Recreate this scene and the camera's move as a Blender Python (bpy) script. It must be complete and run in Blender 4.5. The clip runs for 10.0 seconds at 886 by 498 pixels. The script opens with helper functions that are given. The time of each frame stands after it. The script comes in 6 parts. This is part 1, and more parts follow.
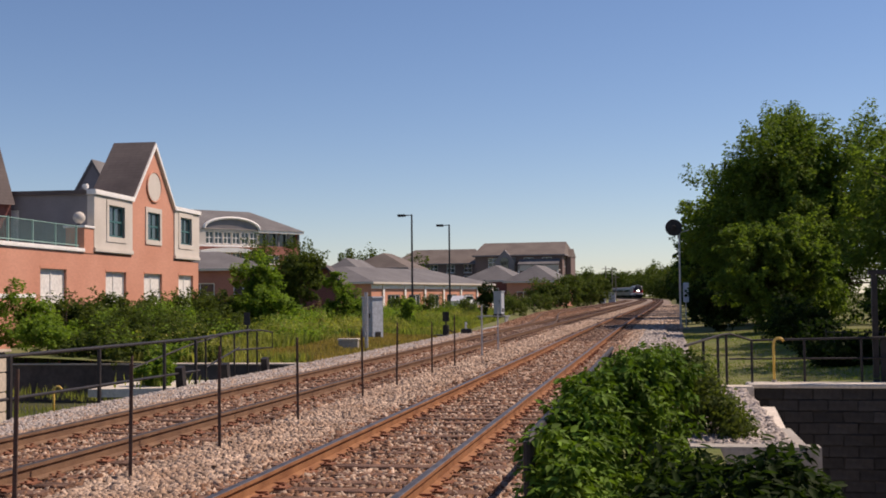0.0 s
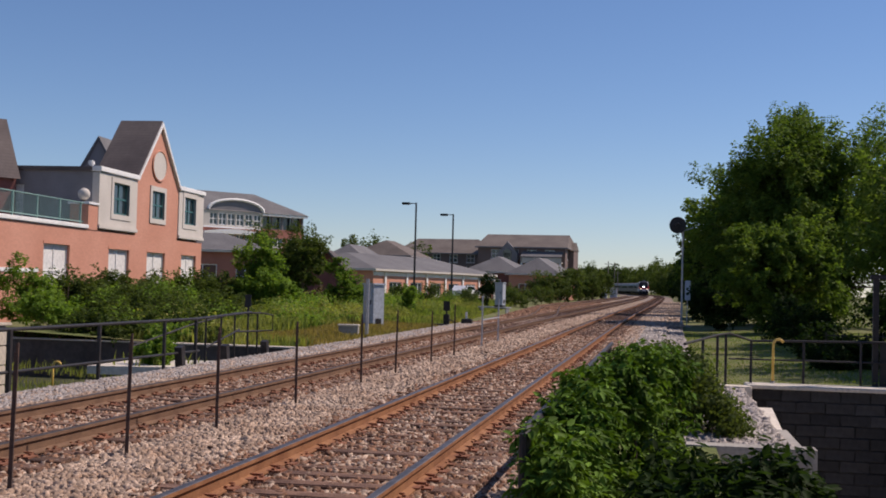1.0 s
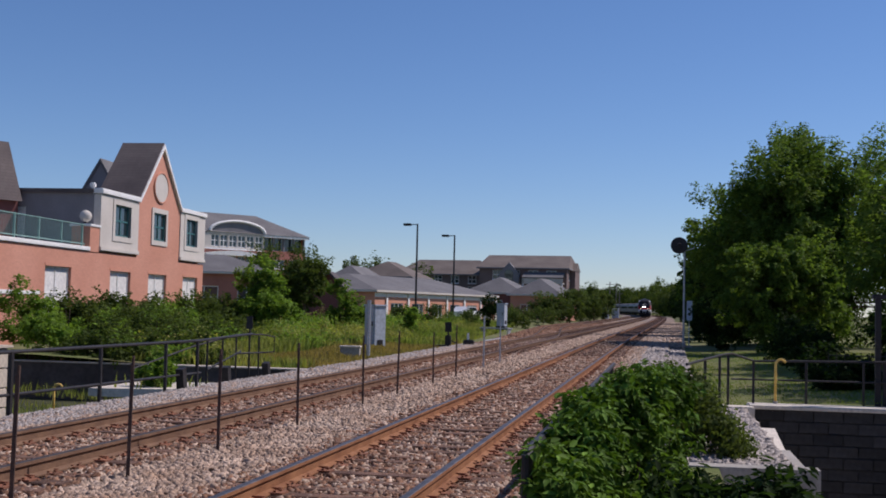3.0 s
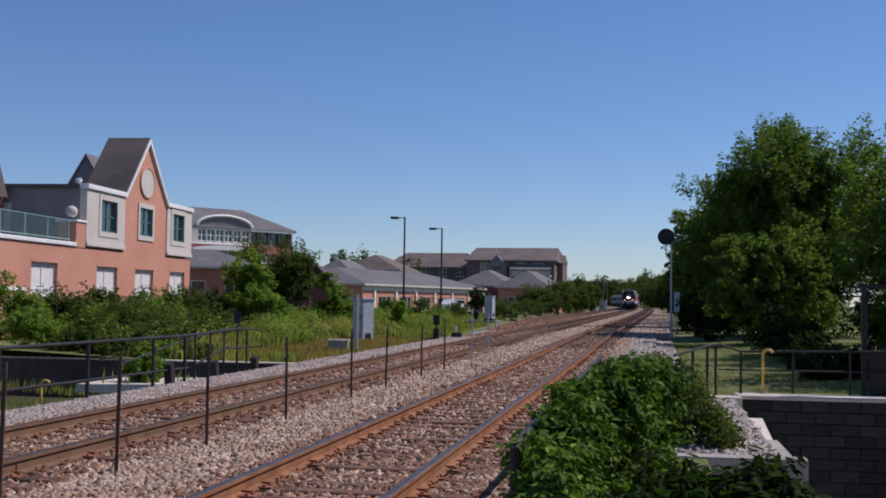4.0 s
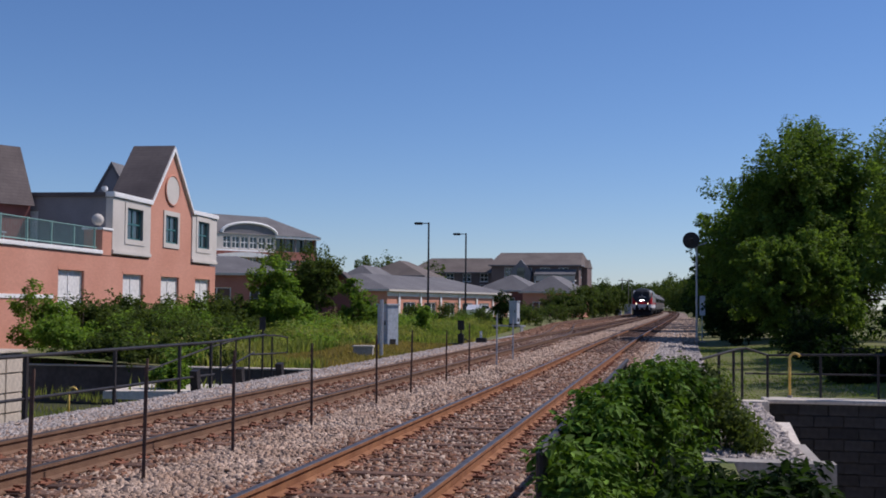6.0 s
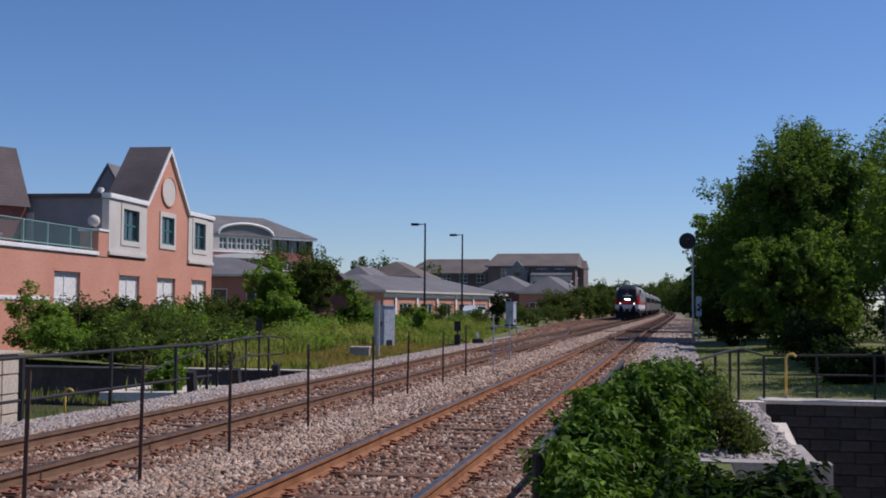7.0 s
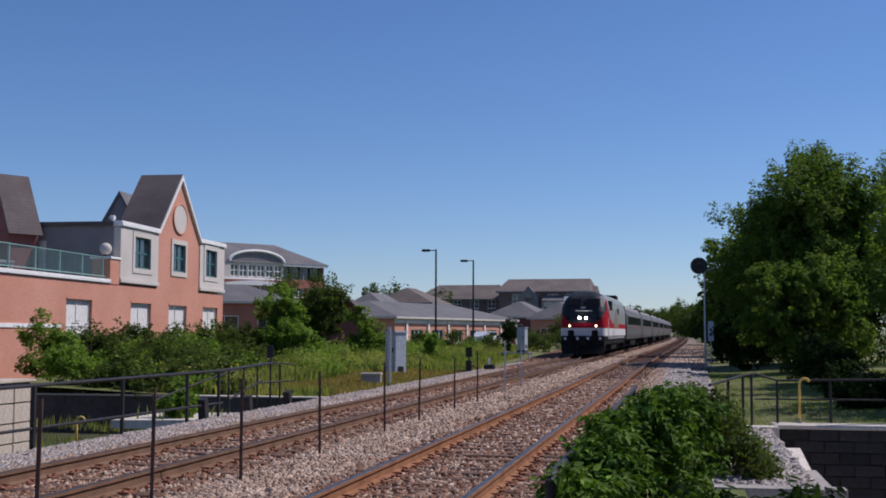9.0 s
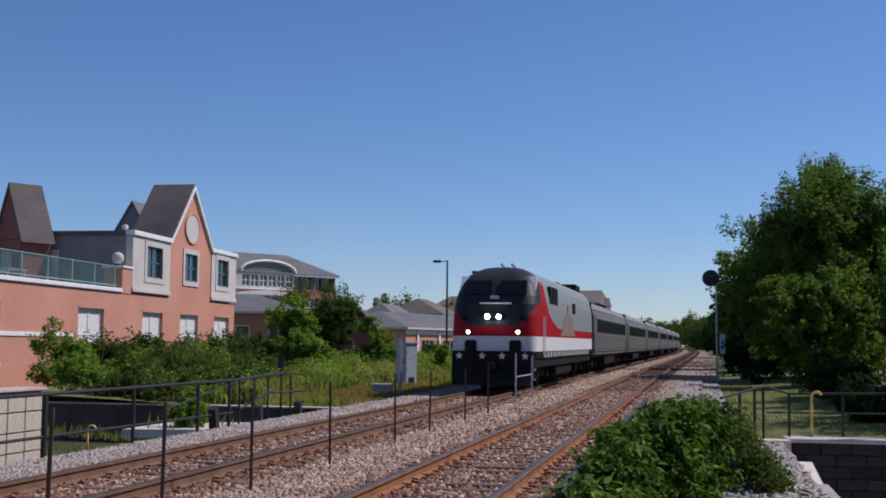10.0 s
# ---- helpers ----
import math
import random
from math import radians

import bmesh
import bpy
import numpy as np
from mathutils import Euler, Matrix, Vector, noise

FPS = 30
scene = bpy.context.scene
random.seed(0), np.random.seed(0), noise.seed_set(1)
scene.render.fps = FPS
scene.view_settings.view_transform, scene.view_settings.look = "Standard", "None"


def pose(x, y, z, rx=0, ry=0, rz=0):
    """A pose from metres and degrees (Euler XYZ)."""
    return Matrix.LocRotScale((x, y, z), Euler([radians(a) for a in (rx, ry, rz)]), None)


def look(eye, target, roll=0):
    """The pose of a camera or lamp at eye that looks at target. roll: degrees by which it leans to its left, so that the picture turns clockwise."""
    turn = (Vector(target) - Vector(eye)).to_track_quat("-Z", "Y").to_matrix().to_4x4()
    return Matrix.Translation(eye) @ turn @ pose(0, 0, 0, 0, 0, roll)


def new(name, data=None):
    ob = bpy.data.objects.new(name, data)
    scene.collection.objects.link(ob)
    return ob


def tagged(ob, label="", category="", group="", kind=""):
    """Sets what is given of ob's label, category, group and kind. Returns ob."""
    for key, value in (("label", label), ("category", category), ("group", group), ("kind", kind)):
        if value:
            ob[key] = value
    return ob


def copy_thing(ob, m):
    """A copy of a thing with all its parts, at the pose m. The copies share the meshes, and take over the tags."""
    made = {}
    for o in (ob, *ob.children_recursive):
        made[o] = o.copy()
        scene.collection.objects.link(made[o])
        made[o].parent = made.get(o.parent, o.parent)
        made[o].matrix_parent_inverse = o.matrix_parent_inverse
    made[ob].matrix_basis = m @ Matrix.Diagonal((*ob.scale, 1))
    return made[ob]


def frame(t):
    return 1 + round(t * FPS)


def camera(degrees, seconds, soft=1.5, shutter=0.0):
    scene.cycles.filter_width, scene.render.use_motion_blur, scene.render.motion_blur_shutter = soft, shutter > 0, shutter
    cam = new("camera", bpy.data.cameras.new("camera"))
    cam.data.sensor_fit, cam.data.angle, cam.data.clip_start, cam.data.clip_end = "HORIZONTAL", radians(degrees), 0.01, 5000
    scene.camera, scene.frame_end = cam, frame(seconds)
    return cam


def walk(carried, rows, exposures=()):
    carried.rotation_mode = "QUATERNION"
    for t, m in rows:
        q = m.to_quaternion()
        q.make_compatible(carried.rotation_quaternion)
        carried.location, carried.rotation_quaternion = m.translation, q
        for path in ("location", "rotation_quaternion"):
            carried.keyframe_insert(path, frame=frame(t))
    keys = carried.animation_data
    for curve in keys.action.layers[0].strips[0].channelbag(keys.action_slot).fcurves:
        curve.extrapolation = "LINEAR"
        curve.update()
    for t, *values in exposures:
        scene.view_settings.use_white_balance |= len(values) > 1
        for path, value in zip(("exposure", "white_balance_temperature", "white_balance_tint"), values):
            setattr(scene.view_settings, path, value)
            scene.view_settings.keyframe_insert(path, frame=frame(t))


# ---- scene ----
# the camera: a hand-held phone on one spot, turning slightly
PATH = (
    (0, 2.348, 0.598, 10.265),
    (0.5, 2.038, -0.930, 10.754),
    (1, 1.829, -1.473, 10.343),
    (1.5, 2.430, -1.820, 10.982),
    (2, 2.797, -1.783, 10.941),
    (3.5, 2.817, -1.017, 10.060),
    (4, 2.514, -0.852, 9.833),
    (4.5, 2.068, -0.228, 11.284),
    (5, 2.680, -0.989, 11.263),
    (5.5, 2.740, -0.680, 11.216),
    (7, 2.805, -0.441, 10.848),
    (7.5, 3.250, -0.439, 11.194),
    (8, 3.268, -0.828, 10.834),
    (8.5, 3.851, -0.278, 11.306),
    (9, 4.057, -0.167, 11.391),
    (9.5, 4.245, -0.610, 11.507),
    (10, 4.585, -0.514, 11.916),
)
EYE = (0.0, 0.0, 1.6)
cam = camera(41.0, 10.0, soft=1.8)
walk(cam, [(t, pose(*EYE, 90 + pitch, roll, yaw)) for t, pitch, roll, yaw in PATH],
     exposures=((0, 0.24, 7250, 23), (0.5, 0.12, 6950, 22), (1.5, 0.08, 6250, 21), (2.0, 0.05, 6100, 21), (3.5, -0.06, 5950, 21), (10, -0.06, 5800, 20)))

# daylight: summer sun from beyond the right side of the tracks, clear sky
SUN_EL, SUN_AZ = radians(49), radians(60)
world = bpy.data.worlds.new("sky")
scene.world = world
world.use_nodes = True
wt = world.node_tree
sky = wt.nodes.new("ShaderNodeTexSky")
sky.sky_type, sky.sun_disc = "NISHITA", False
sky.sun_elevation, sky.sun_rotation = SUN_EL, SUN_AZ
sky.air_density, sky.dust_density, sky.ozone_density = 0.92, 0.06, 5.6
tone = wt.nodes.new("ShaderNodeHueSaturation")
tone.inputs["Saturation"].default_value = 1.06
wt.links.new(sky.outputs[0], tone.inputs["Color"])
wt.links.new(tone.outputs[0], wt.nodes["Background"].inputs[0])
wt.nodes["Background"].inputs[1].default_value = 0.09
sun = new("sun", bpy.data.lights.new("sun", "SUN"))
sun.data.energy, sun.data.angle, sun.data.color = 4.0, radians(0.55), (1.0, 0.91, 0.77)
sun.matrix_world = look((60 * math.sin(SUN_AZ) * math.cos(SUN_EL), 60 * math.cos(SUN_AZ) * math.cos(SUN_EL), 60 * math.sin(SUN_EL)), (0, 0, 0))


# ---- materials ----
def surf(name, c1, c2, scale=3.0, rough=0.8, bump=0.3, metal=0.0, vary=0.0, island=0.0, fine=8.0, spec=0.4, depth=0.02, coord="Object", grain=0.2):
    """A surface with two scales of variation: c1 to c2 in patches, fine grain in tone and relief."""
    m = bpy.data.materials.new(name)
    m.use_nodes = True
    nt = m.node_tree
    n, l = nt.nodes, nt.links
    b = n["Principled BSDF"]
    tc = n.new("ShaderNodeTexCoord")
    a = n.new("ShaderNodeTexNoise")
    a.inputs["Scale"].default_value, a.inputs["Detail"].default_value = scale, 5.0
    g = n.new("ShaderNodeTexNoise")
    g.inputs["Scale"].default_value, g.inputs["Detail"].default_value = scale * fine, 4.0
    for t in (a, g):
        l.new(tc.outputs[coord], t.inputs["Vector"])
    ramp = n.new("ShaderNodeMapRange")
    ramp.inputs[1].default_value, ramp.inputs[2].default_value = 0.32, 0.68
    l.new(a.outputs[0], ramp.inputs[0])
    mix = n.new("ShaderNodeMix")
    mix.data_type = "RGBA"
    mix.inputs["A"].default_value, mix.inputs["B"].default_value = (*c1, 1), (*c2, 1)
    l.new(ramp.outputs[0], mix.inputs["Factor"])
    hsv = n.new("ShaderNodeHueSaturation")
    l.new(mix.outputs["Result"], hsv.inputs["Color"])
    val = n.new("ShaderNodeMapRange")
    val.inputs[1].default_value, val.inputs[2].default_value, val.inputs[3].default_value, val.inputs[4].default_value = 0.25, 0.75, 1 - grain, 1 + grain
    l.new(g.outputs[0], val.inputs[0])
    last = val.outputs[0]
    for amount, node, out in ((vary, "ShaderNodeObjectInfo", "Random"), (island, "ShaderNodeNewGeometry", "Random Per Island")):
        if amount:
            src = n.new(node)
            r = n.new("ShaderNodeMapRange")
            r.inputs[3].default_value, r.inputs[4].default_value = 1 - amount, 1 + amount
            l.new(src.outputs[out], r.inputs[0])
            mul = n.new("ShaderNodeMath")
            mul.operation = "MULTIPLY"
            l.new(last, mul.inputs[0])
            l.new(r.outputs[0], mul.inputs[1])
            last = mul.outputs[0]
    l.new(last, hsv.inputs["Value"])
    l.new(hsv.outputs[0], b.inputs["Base Color"])
    b.inputs["Roughness"].default_value, b.inputs["Metallic"].default_value = rough, metal
    b.inputs["Specular IOR Level"].default_value = spec
    if bump:
        bp = n.new("ShaderNodeBump")
        bp.inputs["Strength"].default_value, bp.inputs["Distance"].default_value = bump, depth
        l.new(g.outputs[0], bp.inputs["Height"])
        l.new(bp.outputs[0], b.inputs["Normal"])
    return m


def leafy(name, c1, c2, scale=0.8, island=0.35, thin=0.46):
    """Leaves: thin, partly letting light through."""
    m = surf(name, c1, c2, scale, 0.65, 0, island=island, spec=0.08, fine=5)
    nt = m.node_tree
    b = nt.nodes["Principled BSDF"]
    tr = nt.nodes.new("ShaderNodeBsdfTranslucent")
    hs = next(n for n in nt.nodes if n.type == "HUE_SAT")
    warm = nt.nodes.new("ShaderNodeMix")
    warm.data_type, warm.blend_type = "RGBA", "MULTIPLY"
    warm.inputs["Factor"].default_value, warm.inputs["B"].default_value = 1.0, (1.2, 1.25, 0.5, 1)
    nt.links.new(hs.outputs[0], warm.inputs["A"])
    nt.links.new(warm.outputs["Result"], tr.inputs["Color"])
    mx = nt.nodes.new("ShaderNodeMixShader")
    mx.inputs[0].default_value = thin
    nt.links.new(b.outputs[0], mx.inputs[1])
    nt.links.new(tr.outputs[0], mx.inputs[2])
    nt.links.new(mx.outputs[0], nt.nodes["Material Output"].inputs[0])
    return m


def glow(name, colour, strength):
    m = bpy.data.materials.new(name)
    m.use_nodes = True
    b = m.node_tree.nodes["Principled BSDF"]
    b.inputs["Base Color"].default_value = (*colour, 1)
    b.inputs["Emission Color"].default_value, b.inputs["Emission Strength"].default_value = (*colour, 1), strength
    return m


def brickwork(name, c1, c2, mortar, course=0.075, length=0.21):
    """Brick courses too far off to tell apart one by one."""
    m = surf(name, c1, c2, 0.35, 0.9, 0.0, fine=20, grain=0.04)
    nt = m.node_tree
    n, l = nt.nodes, nt.links
    tc = next(k for k in n if k.type == "TEX_COORD")
    sep, comb, add = n.new("ShaderNodeSeparateXYZ"), n.new("ShaderNodeCombineXYZ"), n.new("ShaderNodeMath")
    l.new(tc.outputs["Object"], sep.inputs[0])
    l.new(sep.outputs[0], add.inputs[0])
    l.new(sep.outputs[1], add.inputs[1])
    l.new(add.outputs[0], comb.inputs[0])
    l.new(sep.outputs[2], comb.inputs[1])
    br = n.new("ShaderNodeTexBrick")
    br.inputs["Scale"].default_value = 1.0
    br.inputs["Brick Width"].default_value, br.inputs["Row Height"].default_value = length, course
    br.inputs["Mortar Size"].default_value = 0.006
    br.inputs["Color2"].default_value = (0.9, 0.9, 0.9, 1)
    br.inputs["Color1"].default_value = (1, 1, 1, 1)
    br.inputs["Mortar"].default_value = (*mortar, 1)
    l.new(comb.outputs[0], br.inputs["Vector"])
    mul = n.new("ShaderNodeMix")
    mul.data_type, mul.blend_type = "RGBA", "MULTIPLY"
    mul.inputs["Factor"].default_value = 1.0
    hs = next(k for k in n if k.type == "HUE_SAT")
    l.new(hs.outputs[0], mul.inputs["A"])
    l.new(br.outputs[0], mul.inputs["B"])
    l.new(mul.outputs["Result"], n["Principled BSDF"].inputs["Base Color"])
    bp = n.new("ShaderNodeBump")
    bp.inputs["Strength"].default_value, bp.inputs["Distance"].default_value = 0.12, 0.01
    l.new(br.outputs[1], bp.inputs["Height"])
    bp.invert = True
    l.new(bp.outputs[0], n["Principled BSDF"].inputs["Normal"])
    return m


def shingled(name, c1, c2):
    return brickwork(name, c1, c2, (0.55, 0.55, 0.55), 0.16, 0.33)


M_BALLAST = surf("limestone ballast bed", (0.2, 0.145, 0.11), (0.29, 0.225, 0.185), 1.2, 0.95, 1.0, fine=14, depth=0.06)
M_STONE = surf("crushed limestone", (0.31, 0.205, 0.143), (0.47, 0.355, 0.275), 1.5, 0.9, 0.3, island=0.38)
M_STONE_WHITE = surf("pale crushed limestone", (0.3, 0.262, 0.24), (0.42, 0.375, 0.35), 1.5, 0.9, 0.3, island=0.25)
M_STONE_RUST = surf("rust-stained ballast", (0.17, 0.08, 0.048), (0.26, 0.145, 0.09), 2.5, 0.95, 0.3, island=0.4)
M_TIE = surf("weathered creosoted timber", (0.08, 0.043, 0.03), (0.19, 0.105, 0.07), 4.0, 0.95, 0.8, vary=0.3, fine=10)
M_RUST = surf("rusty rail steel", (0.21, 0.085, 0.035), (0.31, 0.145, 0.065), 3.0, 0.85, 0.4, fine=16)
M_RUST_BROWN = surf("brown weathered rail steel", (0.14, 0.075, 0.045), (0.21, 0.12, 0.07), 3.0, 0.85, 0.4, fine=16)
M_HEAD_DULL = surf("dull rail top", (0.05, 0.04, 0.036), (0.085, 0.065, 0.055), 6.0, 0.65, 0.1, metal=0.4)
M_RUST_DARK = surf("dark rusted plates", (0.16, 0.06, 0.035), (0.30, 0.13, 0.07), 6.0, 0.9, 0.5, vary=0.2)
M_RAILHEAD = surf("rail running surface", (0.085, 0.08, 0.085), (0.15, 0.14, 0.145), 6.0, 0.58, 0.1, metal=0.7)
M_EARTH = surf("soil and short grass", (0.10, 0.13, 0.03), (0.19, 0.17, 0.065), 0.35, 1.0, 0.7, fine=22, depth=0.05)
M_LAWN = leafy("mown lawn", (0.13, 0.19, 0.035), (0.2, 0.25, 0.06), 0.5)
M_WEED = leafy("tall weeds", (0.16, 0.23, 0.05), (0.34, 0.32, 0.11), 0.18, 0.35)
M_STRAW = leafy("dry grass", (0.34, 0.25, 0.1), (0.24, 0.2, 0.08), 0.5, 0.3)
M_LEAF_TREE = leafy("maple leaves", (0.085, 0.145, 0.028), (0.15, 0.22, 0.045), 0.5)
# Near-black green, with the shade under trees and by the stair put in.
M_LEAF_DARK = leafy("dark and shade-darkened leaves", (0.014, 0.032, 0.008), (0.03, 0.056, 0.014), 0.4)
M_LEAF_HEDGE = leafy("hedge and shaded inner-crown leaves", (0.06, 0.095, 0.024), (0.1, 0.13, 0.036), 0.5)
M_LEAF_LIGHT = leafy("light green leaves", (0.13, 0.22, 0.035), (0.2, 0.3, 0.055), 0.6)
M_LEAF_BUSH = leafy("box elder leaves", (0.055, 0.115, 0.016), (0.14, 0.235, 0.036), 1.6, thin=0.24, island=0.5)
M_BARK = surf("bark", (0.09, 0.065, 0.045), (0.16, 0.12, 0.09), 5, 0.95, 0.8)
M_BLACK = surf("black painted steel", (0.018, 0.016, 0.017), (0.035, 0.03, 0.03), 6, 0.55, 0.15)
M_POST_RUST = surf("rusty fence post steel", (0.06, 0.04, 0.035), (0.12, 0.07, 0.05), 7, 0.8, 0.3)
M_GALV = surf("galvanised steel", (0.42, 0.43, 0.45), (0.52, 0.53, 0.55), 3, 0.5, 0.1, metal=0.6)
M_CABINET = surf("grey painted cabinet", (0.42, 0.46, 0.52), (0.5, 0.54, 0.6), 1.2, 0.5, 0.05)
M_CONC = surf("pale concrete", (0.58, 0.51, 0.42), (0.7, 0.63, 0.54), 1.0, 0.9, 0.3, fine=16)
M_PANEL = surf("beige panelled concrete", (0.5, 0.425, 0.335), (0.6, 0.525, 0.43), 0.8, 0.9, 0.3, fine=16)
M_CONC_GREY = surf("grey concrete", (0.3, 0.275, 0.245), (0.4, 0.37, 0.33), 0.9, 0.9, 0.3, fine=16)
# Near-black stone and mortar: the stair well's shade is in their colour.
M_WALLSTONE = surf("wall stone darkened for shade", (0.035, 0.033, 0.032), (0.06, 0.057, 0.055), 1.2, 0.95, 0.7, vary=0.3)
M_JOINT = surf("wall mortar darkened for shade", (0.028, 0.027, 0.026), (0.042, 0.04, 0.038), 2, 0.95, 0.4)
# The far court wall's shade is put into this concrete colour.
M_SHADEWALL = surf("concrete darkened for shade", (0.07, 0.055, 0.048), (0.115, 0.095, 0.085), 0.8, 0.95, 0.4)
M_YELLOW = surf("yellow painted pipe", (0.72, 0.45, 0.08), (0.8, 0.55, 0.16), 4, 0.5, 0.1)
M_BRICK = brickwork("salmon brick", (0.56, 0.255, 0.17), (0.64, 0.31, 0.215), (0.95, 0.95, 0.95))
M_BRICK_RED = brickwork("red brick", (0.40, 0.155, 0.115), (0.48, 0.2, 0.15), (0.9, 0.9, 0.9))
M_BRICK_DARK = brickwork("dark red brick", (0.20, 0.075, 0.065), (0.26, 0.1, 0.085), (0.9, 0.9, 0.9))
M_BRICK_BROWN = brickwork("grey-brown brick", (0.17, 0.12, 0.105), (0.23, 0.165, 0.145), (0.9, 0.9, 0.9))
M_STUCCO = surf("beige stucco", (0.55, 0.50, 0.44), (0.62, 0.57, 0.51), 0.6, 0.9, 0.15, fine=20, grain=0.06)
M_STUCCO_GREY = surf("grey stucco", (0.20, 0.185, 0.19), (0.25, 0.235, 0.24), 0.6, 0.9, 0.15, fine=20, grain=0.06)
M_TRIM = surf("white painted trim", (0.78, 0.76, 0.72), (0.84, 0.82, 0.79), 1.5, 0.6, 0.05)
M_ROOF = shingled("brown slate shingles", (0.09, 0.072, 0.07), (0.16, 0.13, 0.12))
M_ROOF_GREY = shingled("grey shingles", (0.14, 0.133, 0.134), (0.19, 0.182, 0.18))
M_ROOF_BROWN = shingled("weathered brown shingles", (0.14, 0.112, 0.096), (0.2, 0.165, 0.14))
M_GLASS = surf("window glass", (0.02, 0.03, 0.035), (0.03, 0.05, 0.055), 0.4, 0.08, 0.0, spec=0.8)
M_BLIND = surf("drawn white blinds", (0.68, 0.66, 0.62), (0.76, 0.74, 0.7), 0.7, 0.6, 0.0)
M_TEAL = surf("teal window frame", (0.04, 0.13, 0.13), (0.06, 0.16, 0.16), 3, 0.5, 0.0)
M_RAILGREEN = surf("green painted railing", (0.16, 0.27, 0.24), (0.2, 0.32, 0.28), 3, 0.5, 0.0)
M_WOOD = surf("grey pole timber", (0.16, 0.13, 0.11), (0.24, 0.2, 0.17), 4, 0.9, 0.4)
M_DARKSOIL = surf("dark soil", (0.03, 0.035, 0.015), (0.06, 0.065, 0.025), 0.7, 1.0, 0.6, fine=14)
M_ASPHALT = surf("asphalt", (0.05, 0.05, 0.052), (0.075, 0.073, 0.072), 0.8, 0.9, 0.4, fine=30)


# ---- building blocks ----
def part(name, bm, material, parent=None, label="", smooth=False):
    me = bpy.data.meshes.new(name)
    bmesh.ops.recalc_face_normals(bm, faces=bm.faces)
    bm.to_mesh(me)
    bm.free()
    me.materials.append(material)
    if smooth:
        me.shade_smooth()
    ob = new(name, me)
    ob.parent = parent
    if label:
        ob["label"] = label
    return ob


def raw(name, verts, faces, material, parent=None, label="", kind=""):
    me = bpy.data.meshes.new(name)
    verts = np.asarray(verts, dtype=np.float32)
    faces = np.asarray(faces, dtype=np.int32)
    k = faces.shape[1]
    me.vertices.add(len(verts))
    me.vertices.foreach_set("co", verts.ravel())
    me.loops.add(faces.size)
    me.loops.foreach_set("vertex_index", faces.ravel())
    me.polygons.add(len(faces))
    me.polygons.foreach_set("loop_start", np.arange(0, faces.size, k, dtype=np.int32))
    me.update(calc_edges=True)
    me.materials.append(material)
    ob = new(name, me)
    ob.parent = parent
    if label:
        ob["label"] = label
    if kind:
        ob["kind"] = kind
    return ob


def box(bm, x0, x1, y0, y1, z0, z1, bevel=0.0):
    r = bmesh.ops.create_cube(bm, size=1.0, matrix=Matrix.Translation(((x0 + x1) / 2, (y0 + y1) / 2, (z0 + z1) / 2)) @ Matrix.Diagonal((x1 - x0, y1 - y0, z1 - z0, 1)))
    if bevel:
        es = list({e for v in r["verts"] for e in v.link_edges})
        bmesh.ops.bevel(bm, geom=es, offset=bevel, segments=2, affect="EDGES")
    return bm


def boxes(*items, bevel=0.0):
    bm = bmesh.new()
    for it in items:
        box(bm, *it, bevel=bevel)
    return bm


def tube(bm, pts, r, seg=8, r1=None):
    """A round bar along pts, tapering from r to r1."""
    pts = [Vector(p) for p in pts]
    r1 = r if r1 is None else r1
    rings = []
    for i, p in enumerate(pts):
        d = (pts[min(i + 1, len(pts) - 1)] - pts[max(i - 1, 0)]).normalized()
        q = d.to_track_quat("Z", "Y")
        rr = r + (r1 - r) * i / max(1, len(pts) - 1)
        rings.append([bm.verts.new(p + q @ Vector((rr * math.cos(6.28319 * k / seg), rr * math.sin(6.28319 * k / seg), 0))) for k in range(seg)])
    for a, b in zip(rings, rings[1:]):
        for k in range(seg):
            bm.faces.new((a[k], a[(k + 1) % seg], b[(k + 1) % seg], b[k]))
    bm.faces.new(rings[0])
    bm.faces.new(rings[-1])
    return bm


def tubes(r, *runs, seg=8):
    bm = bmesh.new()
    for run in runs:
        tube(bm, run, r, seg)
    return bm


def prism(bm, pts, axis, a, b):
    """The polygon pts, drawn out from a to b along an axis."""
    def put(p, q):
        return {"x": (q, p[0], p[1]), "y": (p[0], q, p[1]), "z": (p[0], p[1], q)}[axis]
    va, vb = [bm.verts.new(put(p, a)) for p in pts], [bm.verts.new(put(p, b)) for p in pts]
    bm.faces.new(va)
    bm.faces.new(vb)
    for i in range(len(pts)):
        j = (i + 1) % len(pts)
        bm.faces.new((va[i], va[j], vb[j], vb[i]))
    return bm


def prisms(pts, axis, a, b):
    return prism(bmesh.new(), pts, axis, a, b)


def ball(r, centre, seg=12, squash=(1, 1, 1)):
    bm = bmesh.new()
    bmesh.ops.create_uvsphere(bm, u_segments=seg, v_segments=max(6, seg // 2), radius=r, matrix=Matrix.Translation(centre) @ Matrix.Diagonal((*squash, 1)))
    return bm


def disc(r, thick, m, seg=20):
    bm = bmesh.new()
    bmesh.ops.create_cone(bm, cap_ends=True, segments=seg, radius1=r, radius2=r, depth=thick, matrix=m)
    return bm


def empty(name, m, label, category, group=""):
    ob = new(name)
    ob.matrix_world = m
    return tagged(ob, label, category, group)


